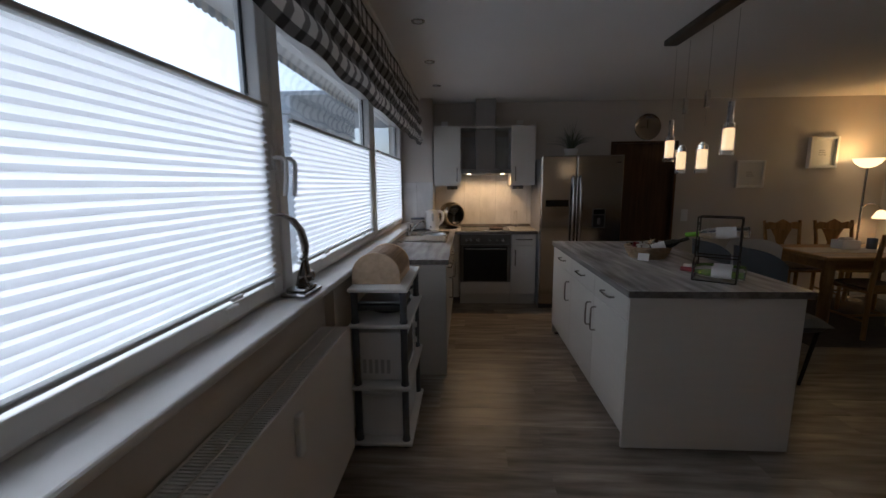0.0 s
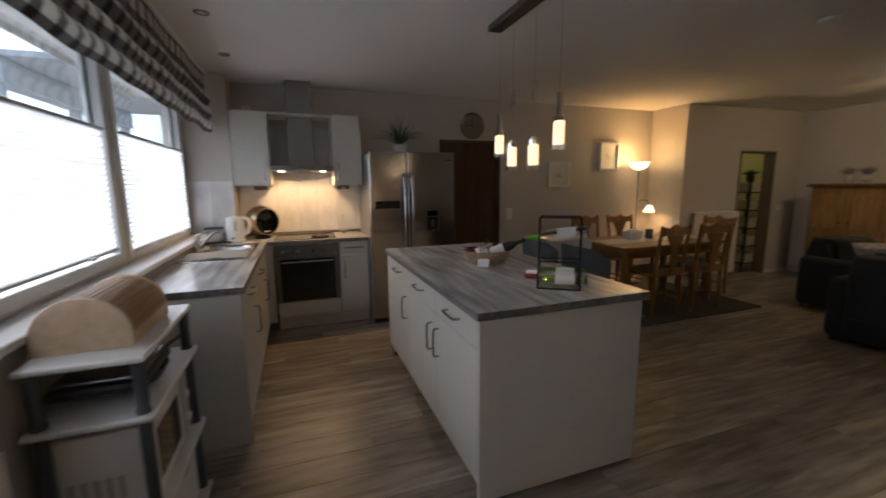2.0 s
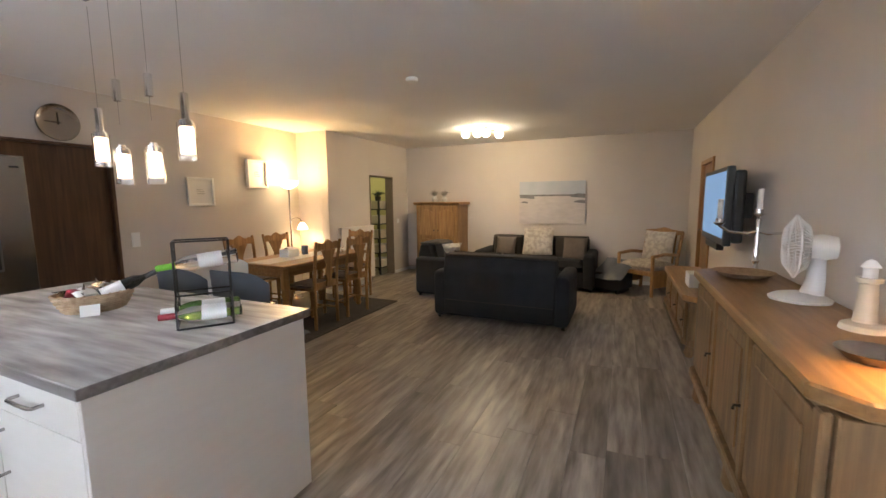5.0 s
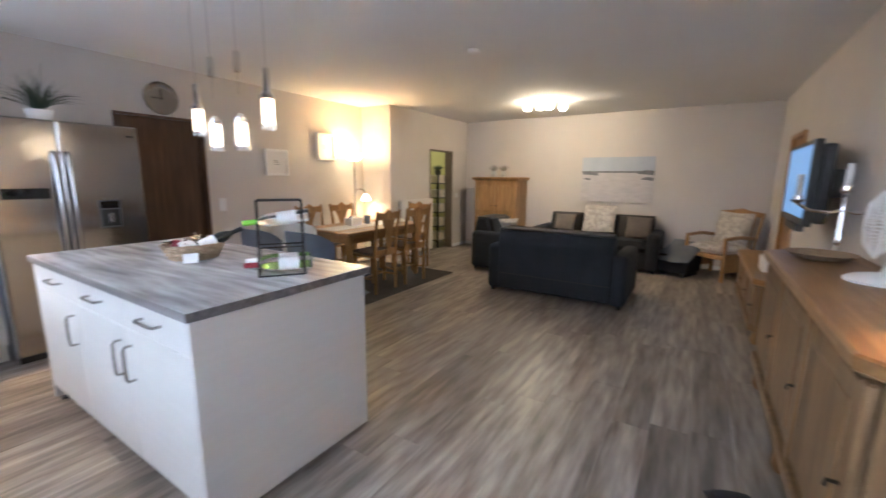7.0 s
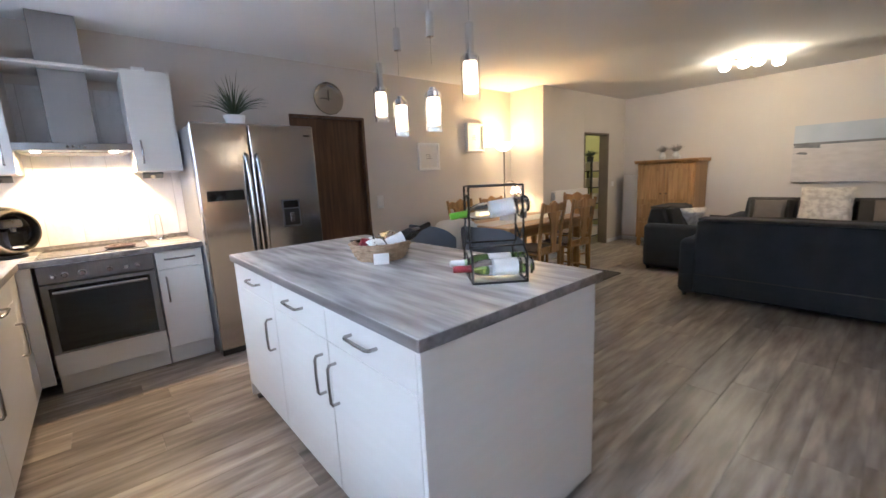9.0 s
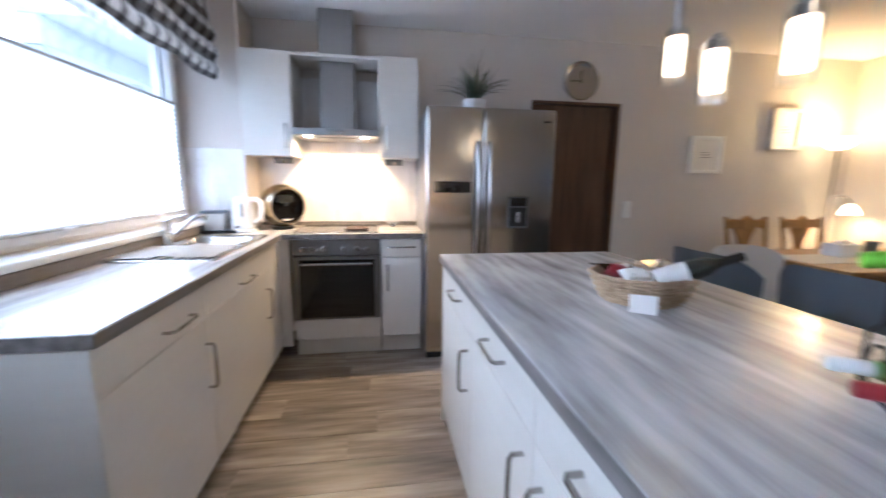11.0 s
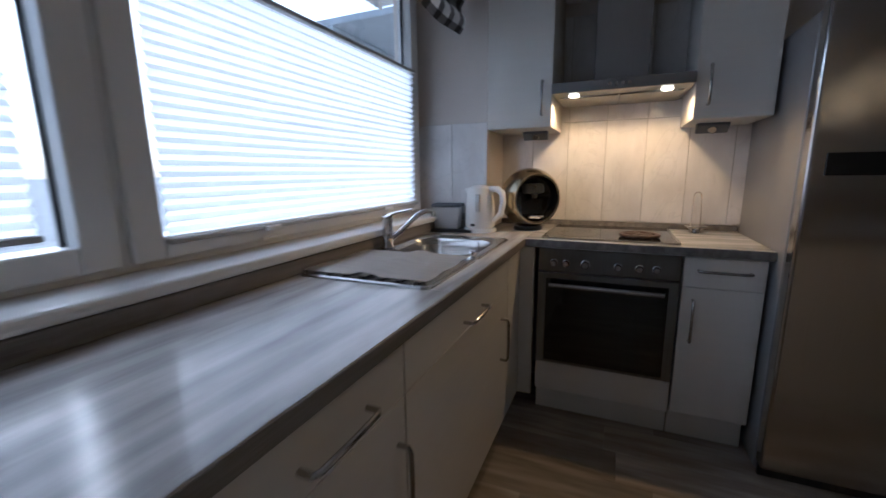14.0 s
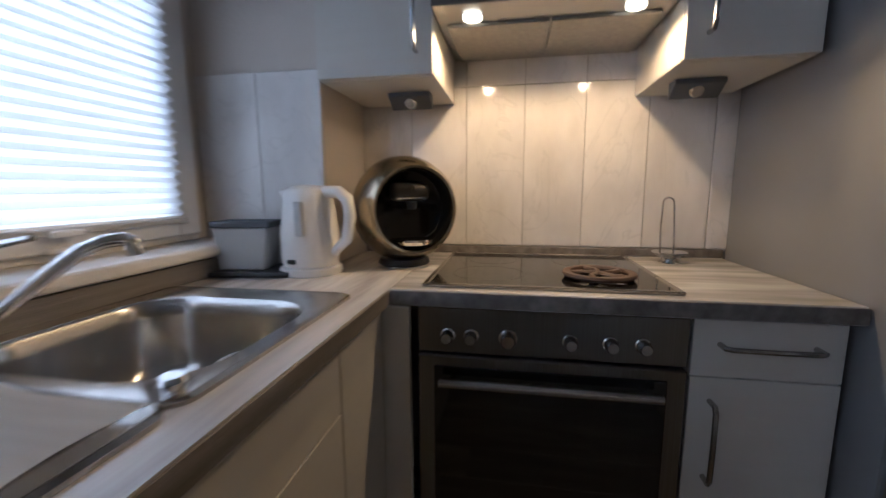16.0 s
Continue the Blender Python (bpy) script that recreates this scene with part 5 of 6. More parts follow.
def dining_chair():
    """Faces +y; the back stands at y = -0.2."""
    c = empty("dining_chair", (0, 0, 0), "honey oak dining chair with carved splat back", "chair", "chairs round the table")
    part("seat", box(-0.22, -0.2, 0.43, 0.22, 0.22, 0.455, 0.012, 2), OAK, c)
    part("cushion", cushion(0.40, 0.38, 0.05, m=Matrix.Translation((0, 0.01, 0.475))), SEAT, c, "dark checked seat cushion", True)
    for x in (-0.19, 0.19):
        part("leg", lathe([(0, 0), (0.016, 0), (0.022, 0.1), (0.016, 0.2), (0.024, 0.3), (0.024, 0.43), (0, 0.43)], (x, 0.18, 0), 12), OAK, c, "", True)
        part("back_post", tube([(x, -0.19, 0), (x, -0.185, 0.43), (x * 1.02, -0.215, 0.75), (x * 1.08, -0.25, 0.97)], [0.019, 0.021, 0.019, 0.017], 8), OAK, c, "", True)
        part("stretcher", tube([(x, -0.18, 0.17), (x, 0.17, 0.17)], 0.011, 8), OAK, c)
    part("stretcher", tube([(-0.19, 0.0, 0.17), (0.19, 0.0, 0.17)], 0.011, 8), OAK, c)
    top = [(-0.215, 0.86), (-0.1, 0.875), (0, 0.855), (0.1, 0.875), (0.215, 0.86), (0.215, 0.93), (0.15, 0.955), (0.08, 0.94), (0, 0.985), (-0.08, 0.94), (-0.15, 0.955), (-0.215, 0.93)]
    part("top_rail", prism(top, 0.026, "y", 0.003, m=Matrix.Translation((0, -0.25, 0))), OAK, c, "carved wavy top rail")
    splat = [(-0.05, 0.46), (0.05, 0.46), (0.035, 0.54), (0.06, 0.62), (0.04, 0.70), (0.075, 0.79), (0.12, 0.87), (-0.12, 0.87), (-0.075, 0.79), (-0.04, 0.70), (-0.06, 0.62), (-0.035, 0.54)]
    part("splat", prism(splat, 0.018, "y", 0.002, m=Matrix.Translation((0, -0.225, 0)) @ Matrix.Rotation(radians(2), 4, "X")), OAK, c, "vase-shaped back splat")
    part("lower_rail", box(-0.18, -0.20, 0.455, 0.18, -0.178, 0.51, 0.003), OAK, c)
    return c


ch = dining_chair()
ch.matrix_basis = pose(3.90, 3.98, 0.012, 0, 0, 2)
for x, y, r in ((4.48, 3.97, -3), (3.92, 4.90, 180), (4.50, 4.90, 178), (5.16, 4.38, 88)):
    copy_thing(ch, pose(x, y, 0.012, 0, 0, r))


def tub_chair(at, rz, mat, label, category, group, h=0.90):
    c = empty(category.replace(" ", "_"), at, label, "chair", group, rz=rz)
    part("seat", cushion(0.46, 0.46, 0.12, m=Matrix.Translation((0, 0, 0.46)), power=5), mat, c, "", True)
    b = bmesh.new()
    g = {}
    for i in range(17):
        a = radians(222 + 96 * i / 16)
        for j in range(7):
            u = j / 6
            rr = 0.33 + 0.03 * u
            lim = 0.44 + (h - 0.44) * (1 - 0.16 * abs(i / 8 - 1) ** 4) * u
            g[i, j] = b.verts.new((rr * math.cos(a), rr * math.sin(a) + 0.09, lim))
    for i in range(16):
        for j in range(6):
            b.faces.new((g[i, j], g[i + 1, j], g[i + 1, j + 1], g[i, j + 1]))
    bmesh.ops.solidify(b, geom=b.faces[:], thickness=0.045)
    part("backrest", b, mat, c, "", True)
    for x in (-0.17, 0.17):
        for y in (-0.17, 0.17):
            part("leg", tube([(x, y, 0.42), (x * 0.75, y * 0.75, 0)], [0.016, 0.011], 10), BLACKMETAL, c, "thin black metal leg", True)
    return c


tub_chair((2.40, 3.68, 0), -90, GREYCHAIR, "blue-grey upholstered chair behind the island", "upholstered chair", "grey chairs", 0.95)
tub_chair((2.37, 3.06, 0), -90, GREYCHAIR, "blue-grey upholstered chair beside the island", "upholstered chair", "grey chairs", 0.98)
tub_chair((2.92, 3.98, 0), 180, WHITEPL, "white high-backed chair beside the table", "white chair", "", 0.88)

# floor lamp
fl = empty("floor_lamp", (4.81, 5.16, 0), "lit torchiere floor lamp with side reading arm", "floor lamp")
part("base", lathe([(0, 0), (0.13, 0), (0.13, 0.012), (0.03, 0.03), (0.012, 0.05), (0, 0.05)], n=28), NICKEL, fl, "", True)
part("pole", rod(0.011, 0.04, 1.62, (0, 0), 12), NICKEL, fl)
part("shade", lathe([(0.02, 1.60), (0.06, 1.612), (0.105, 1.645), (0.13, 1.69), (0.138, 1.70), (0.142, 1.70), (0.134, 1.688), (0.109, 1.64), (0.062, 1.604), (0.02, 1.592)], n=32), SHADE, fl, "lit frosted glass bowl", True)
part("arm", tube([(0, 0, 1.12), (0.05, 0, 1.17), (0.11, -0.01, 1.18), (0.17, -0.02, 1.16), (0.20, -0.03, 1.10)], 0.008, 8), NICKEL, fl)
part("reading_shade", lathe([(0.015, 0.10), (0.04, 0.085), (0.075, 0.01), (0.078, 0.0), (0.074, 0.0), (0.037, 0.08), (0.014, 0.094)], (0.205, -0.03, 1.0), 24), SHADE, fl, "lit small glass shade", True)


def framed(at, w, h, axis, depth, frame_mat, inside, label, category):
    p = empty("framed_picture", at, label, category, "framed pictures")
    t = 0.03
    bm = box(0, -depth, 0, t, 0, h, 0.003)
    box(w - t, -depth, 0, w, 0, h, 0.003, bm=bm)
    box(t, -depth, 0, w - t, 0, t, 0.003, bm=bm)
    box(t, -depth, h - t, w - t, 0, h, 0.003, bm=bm)
    part("frame", bm, frame_mat, p)
    part("print", box(t, -depth * 0.4, t, w - t, -0.002, h - t, 0), PAPER, p, "pale print")
    for k in range(3):
        part("motif", box(w * 0.36, -depth * 0.4 - 0.002, h * (0.42 + 0.07 * k), w * (0.64 - 0.04 * k), -depth * 0.4, h * (0.435 + 0.07 * k), 0), inside, p, "faint printed line")
    return p


framed((3.48, YN, 1.37), 0.34, 0.335, 0, 0.025, WHITEPL, TAUPE, "white framed pale print on the wall", "picture")
framed((4.30, YN, 1.60), 0.33, 0.375, 0, 0.055, WHITEPL, TAUPE, "deep white box frame near the floor lamp", "picture")
ck = empty("wall_clock", (2.365, YN, 2.125), "round brushed metal wall clock", "clock")
cmx = Matrix.Rotation(math.pi / 2, 4, "X")
part("dial", lathe([(0, 0.018), (0.10, 0.018), (0.135, 0.022), (0.155, 0.03), (0.16, 0.024), (0.155, 0.0), (0, 0.0)], n=40, m=cmx), STEEL, ck, "", True)
part("hand", box(-0.004, -0.026, -0.02, 0.004, -0.023, 0.085, 0.001), DARKSTEEL, ck)
part("hand", box(-0.09, -0.029, -0.004, 0.02, -0.026, 0.003, 0.001), DARKSTEEL, ck)
sw = empty("light_switch", (2.90, YN, 1.03), "white light switch beside the brown door", "switch")
part("plate", box(-0.041, -0.01, -0.075, 0.041, 0, 0.075, 0.003), WHITEPL, sw)
part("rocker", box(-0.028, -0.014, 0.008, 0.028, -0.009, 0.064, 0.002), WHITEPL, sw)
part("rocker", box(-0.028, -0.014, -0.064, 0.028, -0.009, -0.008, 0.002), WHITEPL, sw)
sw = empty("light_switch", (7.27, YN2, 1.02), "white light switch beside the doorway", "switch")
part("plate", box(-0.041, -0.01, -0.041, 0.041, 0, 0.041, 0.003), WHITEPL, sw)


def panel_radiator(at, w, h, rz, label):
    r = empty("radiator", at, label, "radiator", rz=rz)
    part("front_panel", box(0, -0.09, 0.1, w, -0.075, h, 0.004), ENAMEL, r)
    part("back_panel", box(0, -0.03, 0.1, w, -0.02, h, 0.004), ENAMEL, r)
    part("grille", box(0.01, -0.074, h - 0.02, w - 0.01, -0.031, h - 0.006, 0.002), ENAMEL, r)
    part("bracket", box(0.1, -0.02, 0.2, 0.13, 0, h - 0.1, 0.002), ENAMEL, r)
    part("bracket", box(w - 0.13, -0.02, 0.2, w - 0.1, 0, h - 0.1, 0.002), ENAMEL, r)


panel_radiator((5.42, YN2, 0), 0.88, 1.0, 0, "white panel radiator beside the doorway")
panel_radiator((XE, 4.76, 0), 0.36, 1.15, -90, "narrow white radiator beside the cupboard")
# rack in the small room
rk = empty("storage_rack", (6.86, 4.98, 0), "dark rack with pale storage baskets", "rack")
for x in (0, 0.42):
    for y in (0, 0.3):
        part("post", box(x, y, 0, x + 0.03, y + 0.03, 1.42, 0.002), BLACK, rk)
for k, z in enumerate((0.12, 0.40, 0.68, 0.96, 1.24)):
    part("shelf", box(0.03, 0.0, z, 0.42, 0.33, z + 0.02, 0.002), BLACK, rk)
    bs = empty("storage_basket", (6.90, 4.99, z + 0.02), "pale storage basket on the rack", "basket", "storage baskets")
    bm = prism([(0, 0), (0.35, 0), (0.37, 0.15), (-0.01, 0.15)], 0.27, "y", 0.004)
    part("basket", bm, CREAM, bs)
hp = empty("house_plant", (7.08, 5.14, 1.41), "small bushy plant on the rack", "plant")
part("pot", lathe([(0, 0), (0.05, 0), (0.065, 0.09), (0.05, 0.09), (0, 0.08)], n=20), BLACK, hp, "", True)
part("leaves", blades(50, 0.16, 0.13, 0.5, 0.014, 0.08), LEAF, hp)

# ---- living room ----
wd = empty("cupboard", (7.11, 3.47, 0), "honey oak cupboard with two carved doors", "cupboard")
part("body", box(0.02, 0.02, 0.14, 0.53, 0.86, 1.33, 0.004), OAK, wd)
part("cornice", prism([(-0.03, 1.38), (-0.03, 1.365), (0.0, 1.33), (0.54, 1.33), (0.54, 1.38)], 0.92, "y", 0.003, m=Matrix.Translation((0, -0.02, 0))), OAK, wd)
for a, c, hy in ((0.035, 0.437, 0.40), (0.443, 0.845, 0.48)):
    leaf = part("door", box(0.0, a, 0.42, 0.02, c, 1.30, 0.004), OAK, wd)
    for z0_, z1_ in ((0.47, 0.72), (0.77, 1.25)):
        ol = [(a + 0.06, z0_), (c - 0.06, z0_), (c - 0.06, z1_ - 0.05), ((a + c) / 2, z1_), (a + 0.06, z1_ - 0.05)]
        part("raised_panel", prism(ol, 0.014, "x", 0.006, m=Matrix.Translation((-0.012, 0, 0))), OAK, leaf, "carved raised panel")
    part("handle", lathe([(0, 0.03), (0.012, 0.025), (0.006, 0.0)], n=12, m=Matrix.Translation((0, hy, 0.86)) @ Matrix.Rotation(-math.pi / 2, 4, "Y")), BLACKMETAL, leaf)
part("drawer", box(0.0, 0.035, 0.2, 0.02, 0.845, 0.40, 0.004), OAK, wd)
for x in (0.06, 0.49):
    for y in (0.06, 0.82):
        part("foot", lathe([(0, 0), (0.025, 0), (0.04, 0.05), (0.03, 0.14), (0, 0.14)], (x, y, 0), 14), OAK, wd, "", True)
for y in (3.85, 4.05):
    vs = empty("dried_bouquet", (7.35, y, 1.38), "grey vase with dried twigs on the cupboard", "vase", "vases on the cupboard")
    part("vase", lathe([(0, 0), (0.04, 0), (0.055, 0.05), (0.03, 0.10), (0.035, 0.12), (0, 0.12)], n=18), GREYPL, vs, "", True)
    part("twigs", blades(110, 0.17, 0.10, 0.4, 0.004, 0.09), DRYTWIG, vs)
# canvas picture
cv = empty("canvas_picture", (XE, 1.365, 0.98), "wide canvas print of a pale beach", "picture")
part("canvas", box(-0.035, 0, 0, -0.001, 1.13, 0.745, 0.003), CANVAS_SAND, cv)
part("sky", box(-0.038, 0.002, 0.50, -0.0355, 1.128, 0.743, 0), CANVAS_SKY, cv)
part("horizon", box(-0.0385, 0.002, 0.485, -0.036, 1.128, 0.515, 0.0), CANVAS_DARK, cv)
for y0, y1, z0, z1 in ((0.003, 0.25, 0.45, 0.53), (0.003, 0.2, 0.36, 0.42), (0.86, 1.127, 0.44, 0.52), (0.98, 1.127, 0.36, 0.40)):
    ol = [(y0, z0), (y1, z0 + 0.02), (y1 - 0.03, z1 - 0.02), ((y0 + y1) / 2, z1), (y0, z1 - 0.01)]
    part("dune", prism(ol, 0.002, "x", m=Matrix.Translation((-0.0405, 0, 0))), CANVAS_DARK, cv)


def sofa(at, rz, length, label, cushions):
    """Faces +x locally, back at x = 0, from y = 0 to length."""
    s = empty("sofa", at, label, "sofa", "dark sofas", rz=rz)
    part("base", box(0.02, 0.16, 0.05, 0.86, length - 0.16, 0.30, 0.02, 2), SOFA, s, "", True)
    bk_ = prism([(0, 0.05), (0.2, 0.05), (0.24, 0.60), (0.17, 0.76), (0.03, 0.76), (-0.01, 0.60)], length - 0.28, "y", 0.02, m=Matrix.Translation((0, 0.14, 0)))
    part("backrest", bk_, SOFA, s, "", True)
    part("back_cap", box(0.02, 0.15, 0.755, 0.20, length - 0.15, 0.785, 0.014, 2), SOFATOP, s, "brown-grey top edge", True)
    part("back_seam", box(-0.006, 0.16, 0.235, 0.0, length - 0.16, 0.245, 0.002), SOFATOP, s)
    for y in (0.0, length - 0.17):
        part("armrest", box(0.0, y, 0.03, 0.88, y + 0.17, 0.58, 0.06, 4), SOFA, s, "", True)
    n = cushions
    w = (length - 0.34) / n
    for k in range(n):
        part("seat_cushion", cushion(0.62, w - 0.01, 0.20, m=Matrix.Translation((0.54, 0.17 + w * (k + 0.5), 0.37)), power=6), SOFA, s, "", True)
        part("back_cushion", cushion(0.40, w - 0.02, 0.20, m=Matrix.Translation((0.29, 0.17 + w * (k + 0.5), 0.60)) @ Matrix.Rotation(radians(78), 4, "Y"), power=6), SOFATOP, s, "", True)
    for x in (0.06, 0.8):
        for y in (0.06, length - 0.06):
            part("foot", rod(0.02, 0, 0.05, (x, y), 10), BLACK, s)
    return s


sofa((4.70, 1.26, 0), 0, 1.58, "anthracite fabric sofa with its back to the kitchen", 2)
sofa((7.60, 3.05, 0), 180, 1.92, "anthracite fabric sofa under the beach picture", 3)
sofa((5.62, 3.58, 0), -90, 0.90, "anthracite fabric armchair beside the sofas", 1)


def pillow(at, size, rot, mat, label):
    p = single("pillow", cushion(size, size, 0.14), mat, at, label, "pillow", "loose pillows", smooth=True)
    p.rotation_euler = [radians(a) for a in rot]


pillow((7.14, 2.60, 0.62), 0.34, (0, -68, 0), TAUPE, "taupe square pillow leaning on the sofa")
pillow((7.18, 2.06, 0.70), 0.50, (0, -70, 0), PILLOW, "cream printed pillow leaning on the sofa")
pillow((7.12, 1.46, 0.62), 0.37, (0, -66, 0), TAUPE, "taupe square pillow leaning on the sofa arm")
pillow((6.05, 3.20, 0.60), 0.36, (0, 62, 55), PILLOW, "cream printed pillow on the armchair")

ac = empty("wooden_armchair", (7.15, 0.42, 0), "honey oak armchair with cushions", "armchair", rz=232)
part("seat", box(-0.28, -0.3, 0.30, 0.28, 0.28, 0.36, 0.01, 2), OAK, ac)
part("seat_cushion", cushion(0.54, 0.54, 0.14, m=Matrix.Translation((0, -0.01, 0.42)), power=5), PILLOW, ac, "cream seat cushion", True)
for x in (-0.28, 0.28):
    part("arm", tube([(x, -0.28, 0.58), (x, 0.0, 0.60), (x, 0.28, 0.57)], 0.025, 8), OAK, ac, "", True)
    part("front_leg", tube([(x, -0.26, 0), (x, -0.27, 0.58)], 0.025, 8), OAK, ac)
    part("back_post", tube([(x, 0.27, 0), (x, 0.30, 0.5), (x, 0.40, 0.9)], 0.025, 8), OAK, ac, "", True)
    part("side_panel", box(x - 0.012, -0.24, 0.12, x + 0.012, 0.26, 0.31, 0.004), OAK, ac)
part("top_rail", prism([(-0.3, 0.86), (0.3, 0.86), (0.3, 0.92), (0.12, 0.94), (0, 0.97), (-0.12, 0.94), (-0.3, 0.92)], 0.03, "y", 0.004, m=Matrix.Translation((0, 0.37, 0))), OAK, ac)
for k in range(4):
    x = -0.2 + 0.133 * k
    part("back_slat", tube([(x, 0.29, 0.36), (x, 0.38, 0.88)], 0.014, 6), OAK, ac)
part("back_cushion", cushion(0.48, 0.48, 0.15, m=Matrix.Translation((0, 0.24, 0.68)) @ Matrix.Rotation(radians(76), 4, "X")), PILLOW, ac, "cream printed back cushion", True)
tw = bmesh.new()
cushion(0.5, 0.62, 0.10, bm=tw, m=Matrix.Translation((0, 0, 0.34)) @ Matrix.Rotation(radians(-24), 4, "X"))
for v in tw.verts:
    v.co.z += 0.03 * noise.noise(v.co * 7)
fs = empty("footstool", (7.02, 0.88, 0), "dark footstool with a grey throw", "footstool", rz=65)
part("stool", box(-0.2, -0.25, 0.05, 0.2, 0.22, 0.30, 0.03, 3), SOFA, fs, "", True)
part("throw", tw, GREYCHAIR, fs, "crumpled grey fur throw", True)
for x in (-0.15, 0.15):
    part("foot", box(x - 0.02, -0.2, 0, x + 0.02, 0.18, 0.05, 0.004), BLACK, fs)


# sideboards along the south wall
def sideboard(x0, x1, h, doors, label, front, lift):
    s = empty("sideboard", (x0, YS + 0.02, 0), label, "sideboard", "pine sideboards")
    L, D = x1 - x0, front - YS - 0.02
    part("body", box(0.03, 0.0, lift, L - 0.03, D - 0.05, h - 0.06, 0.004), PINE, s)
    top = [(0, 0), (L, 0), (L, D - 0.09), (L - 0.09, D), (0.09, D), (0, D - 0.09)]
    part("top", prism(top, 0.05, "z", 0.008, m=Matrix.Translation((0, 0, h - 0.05))), OAKX, s, "honey-coloured top with clipped corners")
    base = [(0.01, 0), (L - 0.01, 0), (L - 0.01, D - 0.08), (L - 0.09, D - 0.01), (0.09, D - 0.01), (0.01, D - 0.08)]
    part("plinth_moulding", prism(base, 0.06, "z", 0.008, m=Matrix.Translation((0, 0, lift - 0.01))), PINE, s)
    w = (L - 0.14) / doors
    for k in range(doors):
        a = 0.07 + w * k
        leaf = part("door", box(a + 0.03, D - 0.05, lift + 0.07, a + w - 0.03, D - 0.03, h - 0.09, 0.004), PINE, s)
        part("raised_panel", box(a + 0.09, D - 0.032, lift + 0.13, a + w - 0.09, D - 0.022, h - 0.15, 0.008), PINE, leaf)
        part("latch", tube([(a + 0.06, D - 0.03, h * 0.58), (a + 0.06, D - 0.005, h * 0.58), (a + 0.06, D - 0.002, h * 0.56)], 0.006, 6), BLACKMETAL, leaf, "black iron latch")
        part("pilaster", box(a - 0.025, D - 0.048, lift + 0.05, a + 0.025, D - 0.02, h - 0.06, 0.006), PINE, s)
    for x in (0.09, L / 2, L - 0.09):
        for y in (0.06, D - 0.08):
            part("foot", lathe([(0, 0), (0.03, 0), (0.045, 0.035), (0.03, lift - 0.01), (0, lift - 0.01)], (x, y, 0), 14), PINE, s, "", True)
    return s


sideboard(1.60, 3.62, 0.93, 3, "long pine sideboard with honey-coloured top", 0.325, 0.20)
sideboard(4.35, 6.20, 0.56, 3, "low pine television sideboard", 0.27, 0.12)
bx = single("white_box", box(-0.12, -0.06, 0, 0.12, 0.06, 0.13, 0.004), PAPER, (4.9, 0.12, 0.56), "white device box on the low sideboard", "box")
# television on a wall arm
tvs = empty("television", (4.36, 0.10, 1.345), "wall-mounted television showing a pale blue picture", "television", rz=179)
part("casing", box(-0.48, 0.0, -0.29, 0.48, 0.05, 0.29, 0.01, 2), BLACK, tvs)
part("screen", box(-0.445, -0.003, -0.235, 0.445, 0.001, 0.255, 0), SCREEN, tvs, "lit pale blue screen")
part("back_housing", box(-0.46, 0.05, -0.27, 0.46, 0.125, 0.26, 0.02, 2), BLACK, tvs)
part("wall_bracket", box(-0.1, 0.125, -0.1, 0.1, 0.248, 0.1, 0.004), BLACK, tvs)
part("speaker_bar", box(-0.25, 0.0, -0.345, 0.25, 0.05, -0.29, 0.006), BLACK, tvs)
# fan
fn = empty("table_fan", (2.75, 0.01, 0.93), "white table fan on the sideboard", "fan", rz=172)
part("base", lathe([(0, 0), (0.115, 0), (0.118, 0.012), (0.09, 0.028), (0.04, 0.04), (0, 0.04)], n=30), WHITEPL, fn, "", True)
part("stand", tube([(0, 0.04, 0.03), (0, 0.05, 0.1), (0, 0.05, 0.2)], [0.045, 0.035, 0.03], 14), WHITEPL, fn, "", True)
part("motor", lathe([(0, 0), (0.05, 0.01), (0.06, 0.06), (0.05, 0.11), (0, 0.12)], n=20, m=Matrix.Translation((0, 0.12, 0.25)) @ Matrix.Rotation(math.pi / 2, 4, "X")), WHITEPL, fn, "", True)
for k in range(48):
    a = radians(360 * k / 48)
    pts = [(0.02 * math.cos(a), -0.075, 0.25 + 0.02 * math.sin(a)), (0.09 * math.cos(a), -0.07, 0.25 + 0.09 * math.sin(a)), (0.142 * math.cos(a), -0.035, 0.25 + 0.142 * math.sin(a)), (0.10 * math.cos(a), 0.01, 0.25 + 0.10 * math.sin(a)), (0.03 * math.cos(a), 0.015, 0.25 + 0.03 * math.sin(a))]
    part("guard_wire", tube(pts, 0.0022, 4), WHITEPL, fn)
part("guard_ring", tube([(0.143 * math.cos(radians(a)), -0.033, 0.25 + 0.143 * math.sin(radians(a))) for a in range(0, 361, 12)], 0.005, 6), WHITEPL, fn)
for k in range(3):
    a = radians(120 * k + 20)
    ol = [(0.02 * math.cos(a), 0.02 * math.sin(a)), (0.12 * math.cos(a - 0.35), 0.12 * math.sin(a - 0.35)), (0.125 * math.cos(a + 0.1), 0.125 * math.sin(a + 0.1)), (0.11 * math.cos(a + 0.5), 0.11 * math.sin(a + 0.5))]
    part("blade", prism(ol, 0.004, "y", m=Matrix.Translation((0, -0.03, 0.25))), WHITEPL, fn)
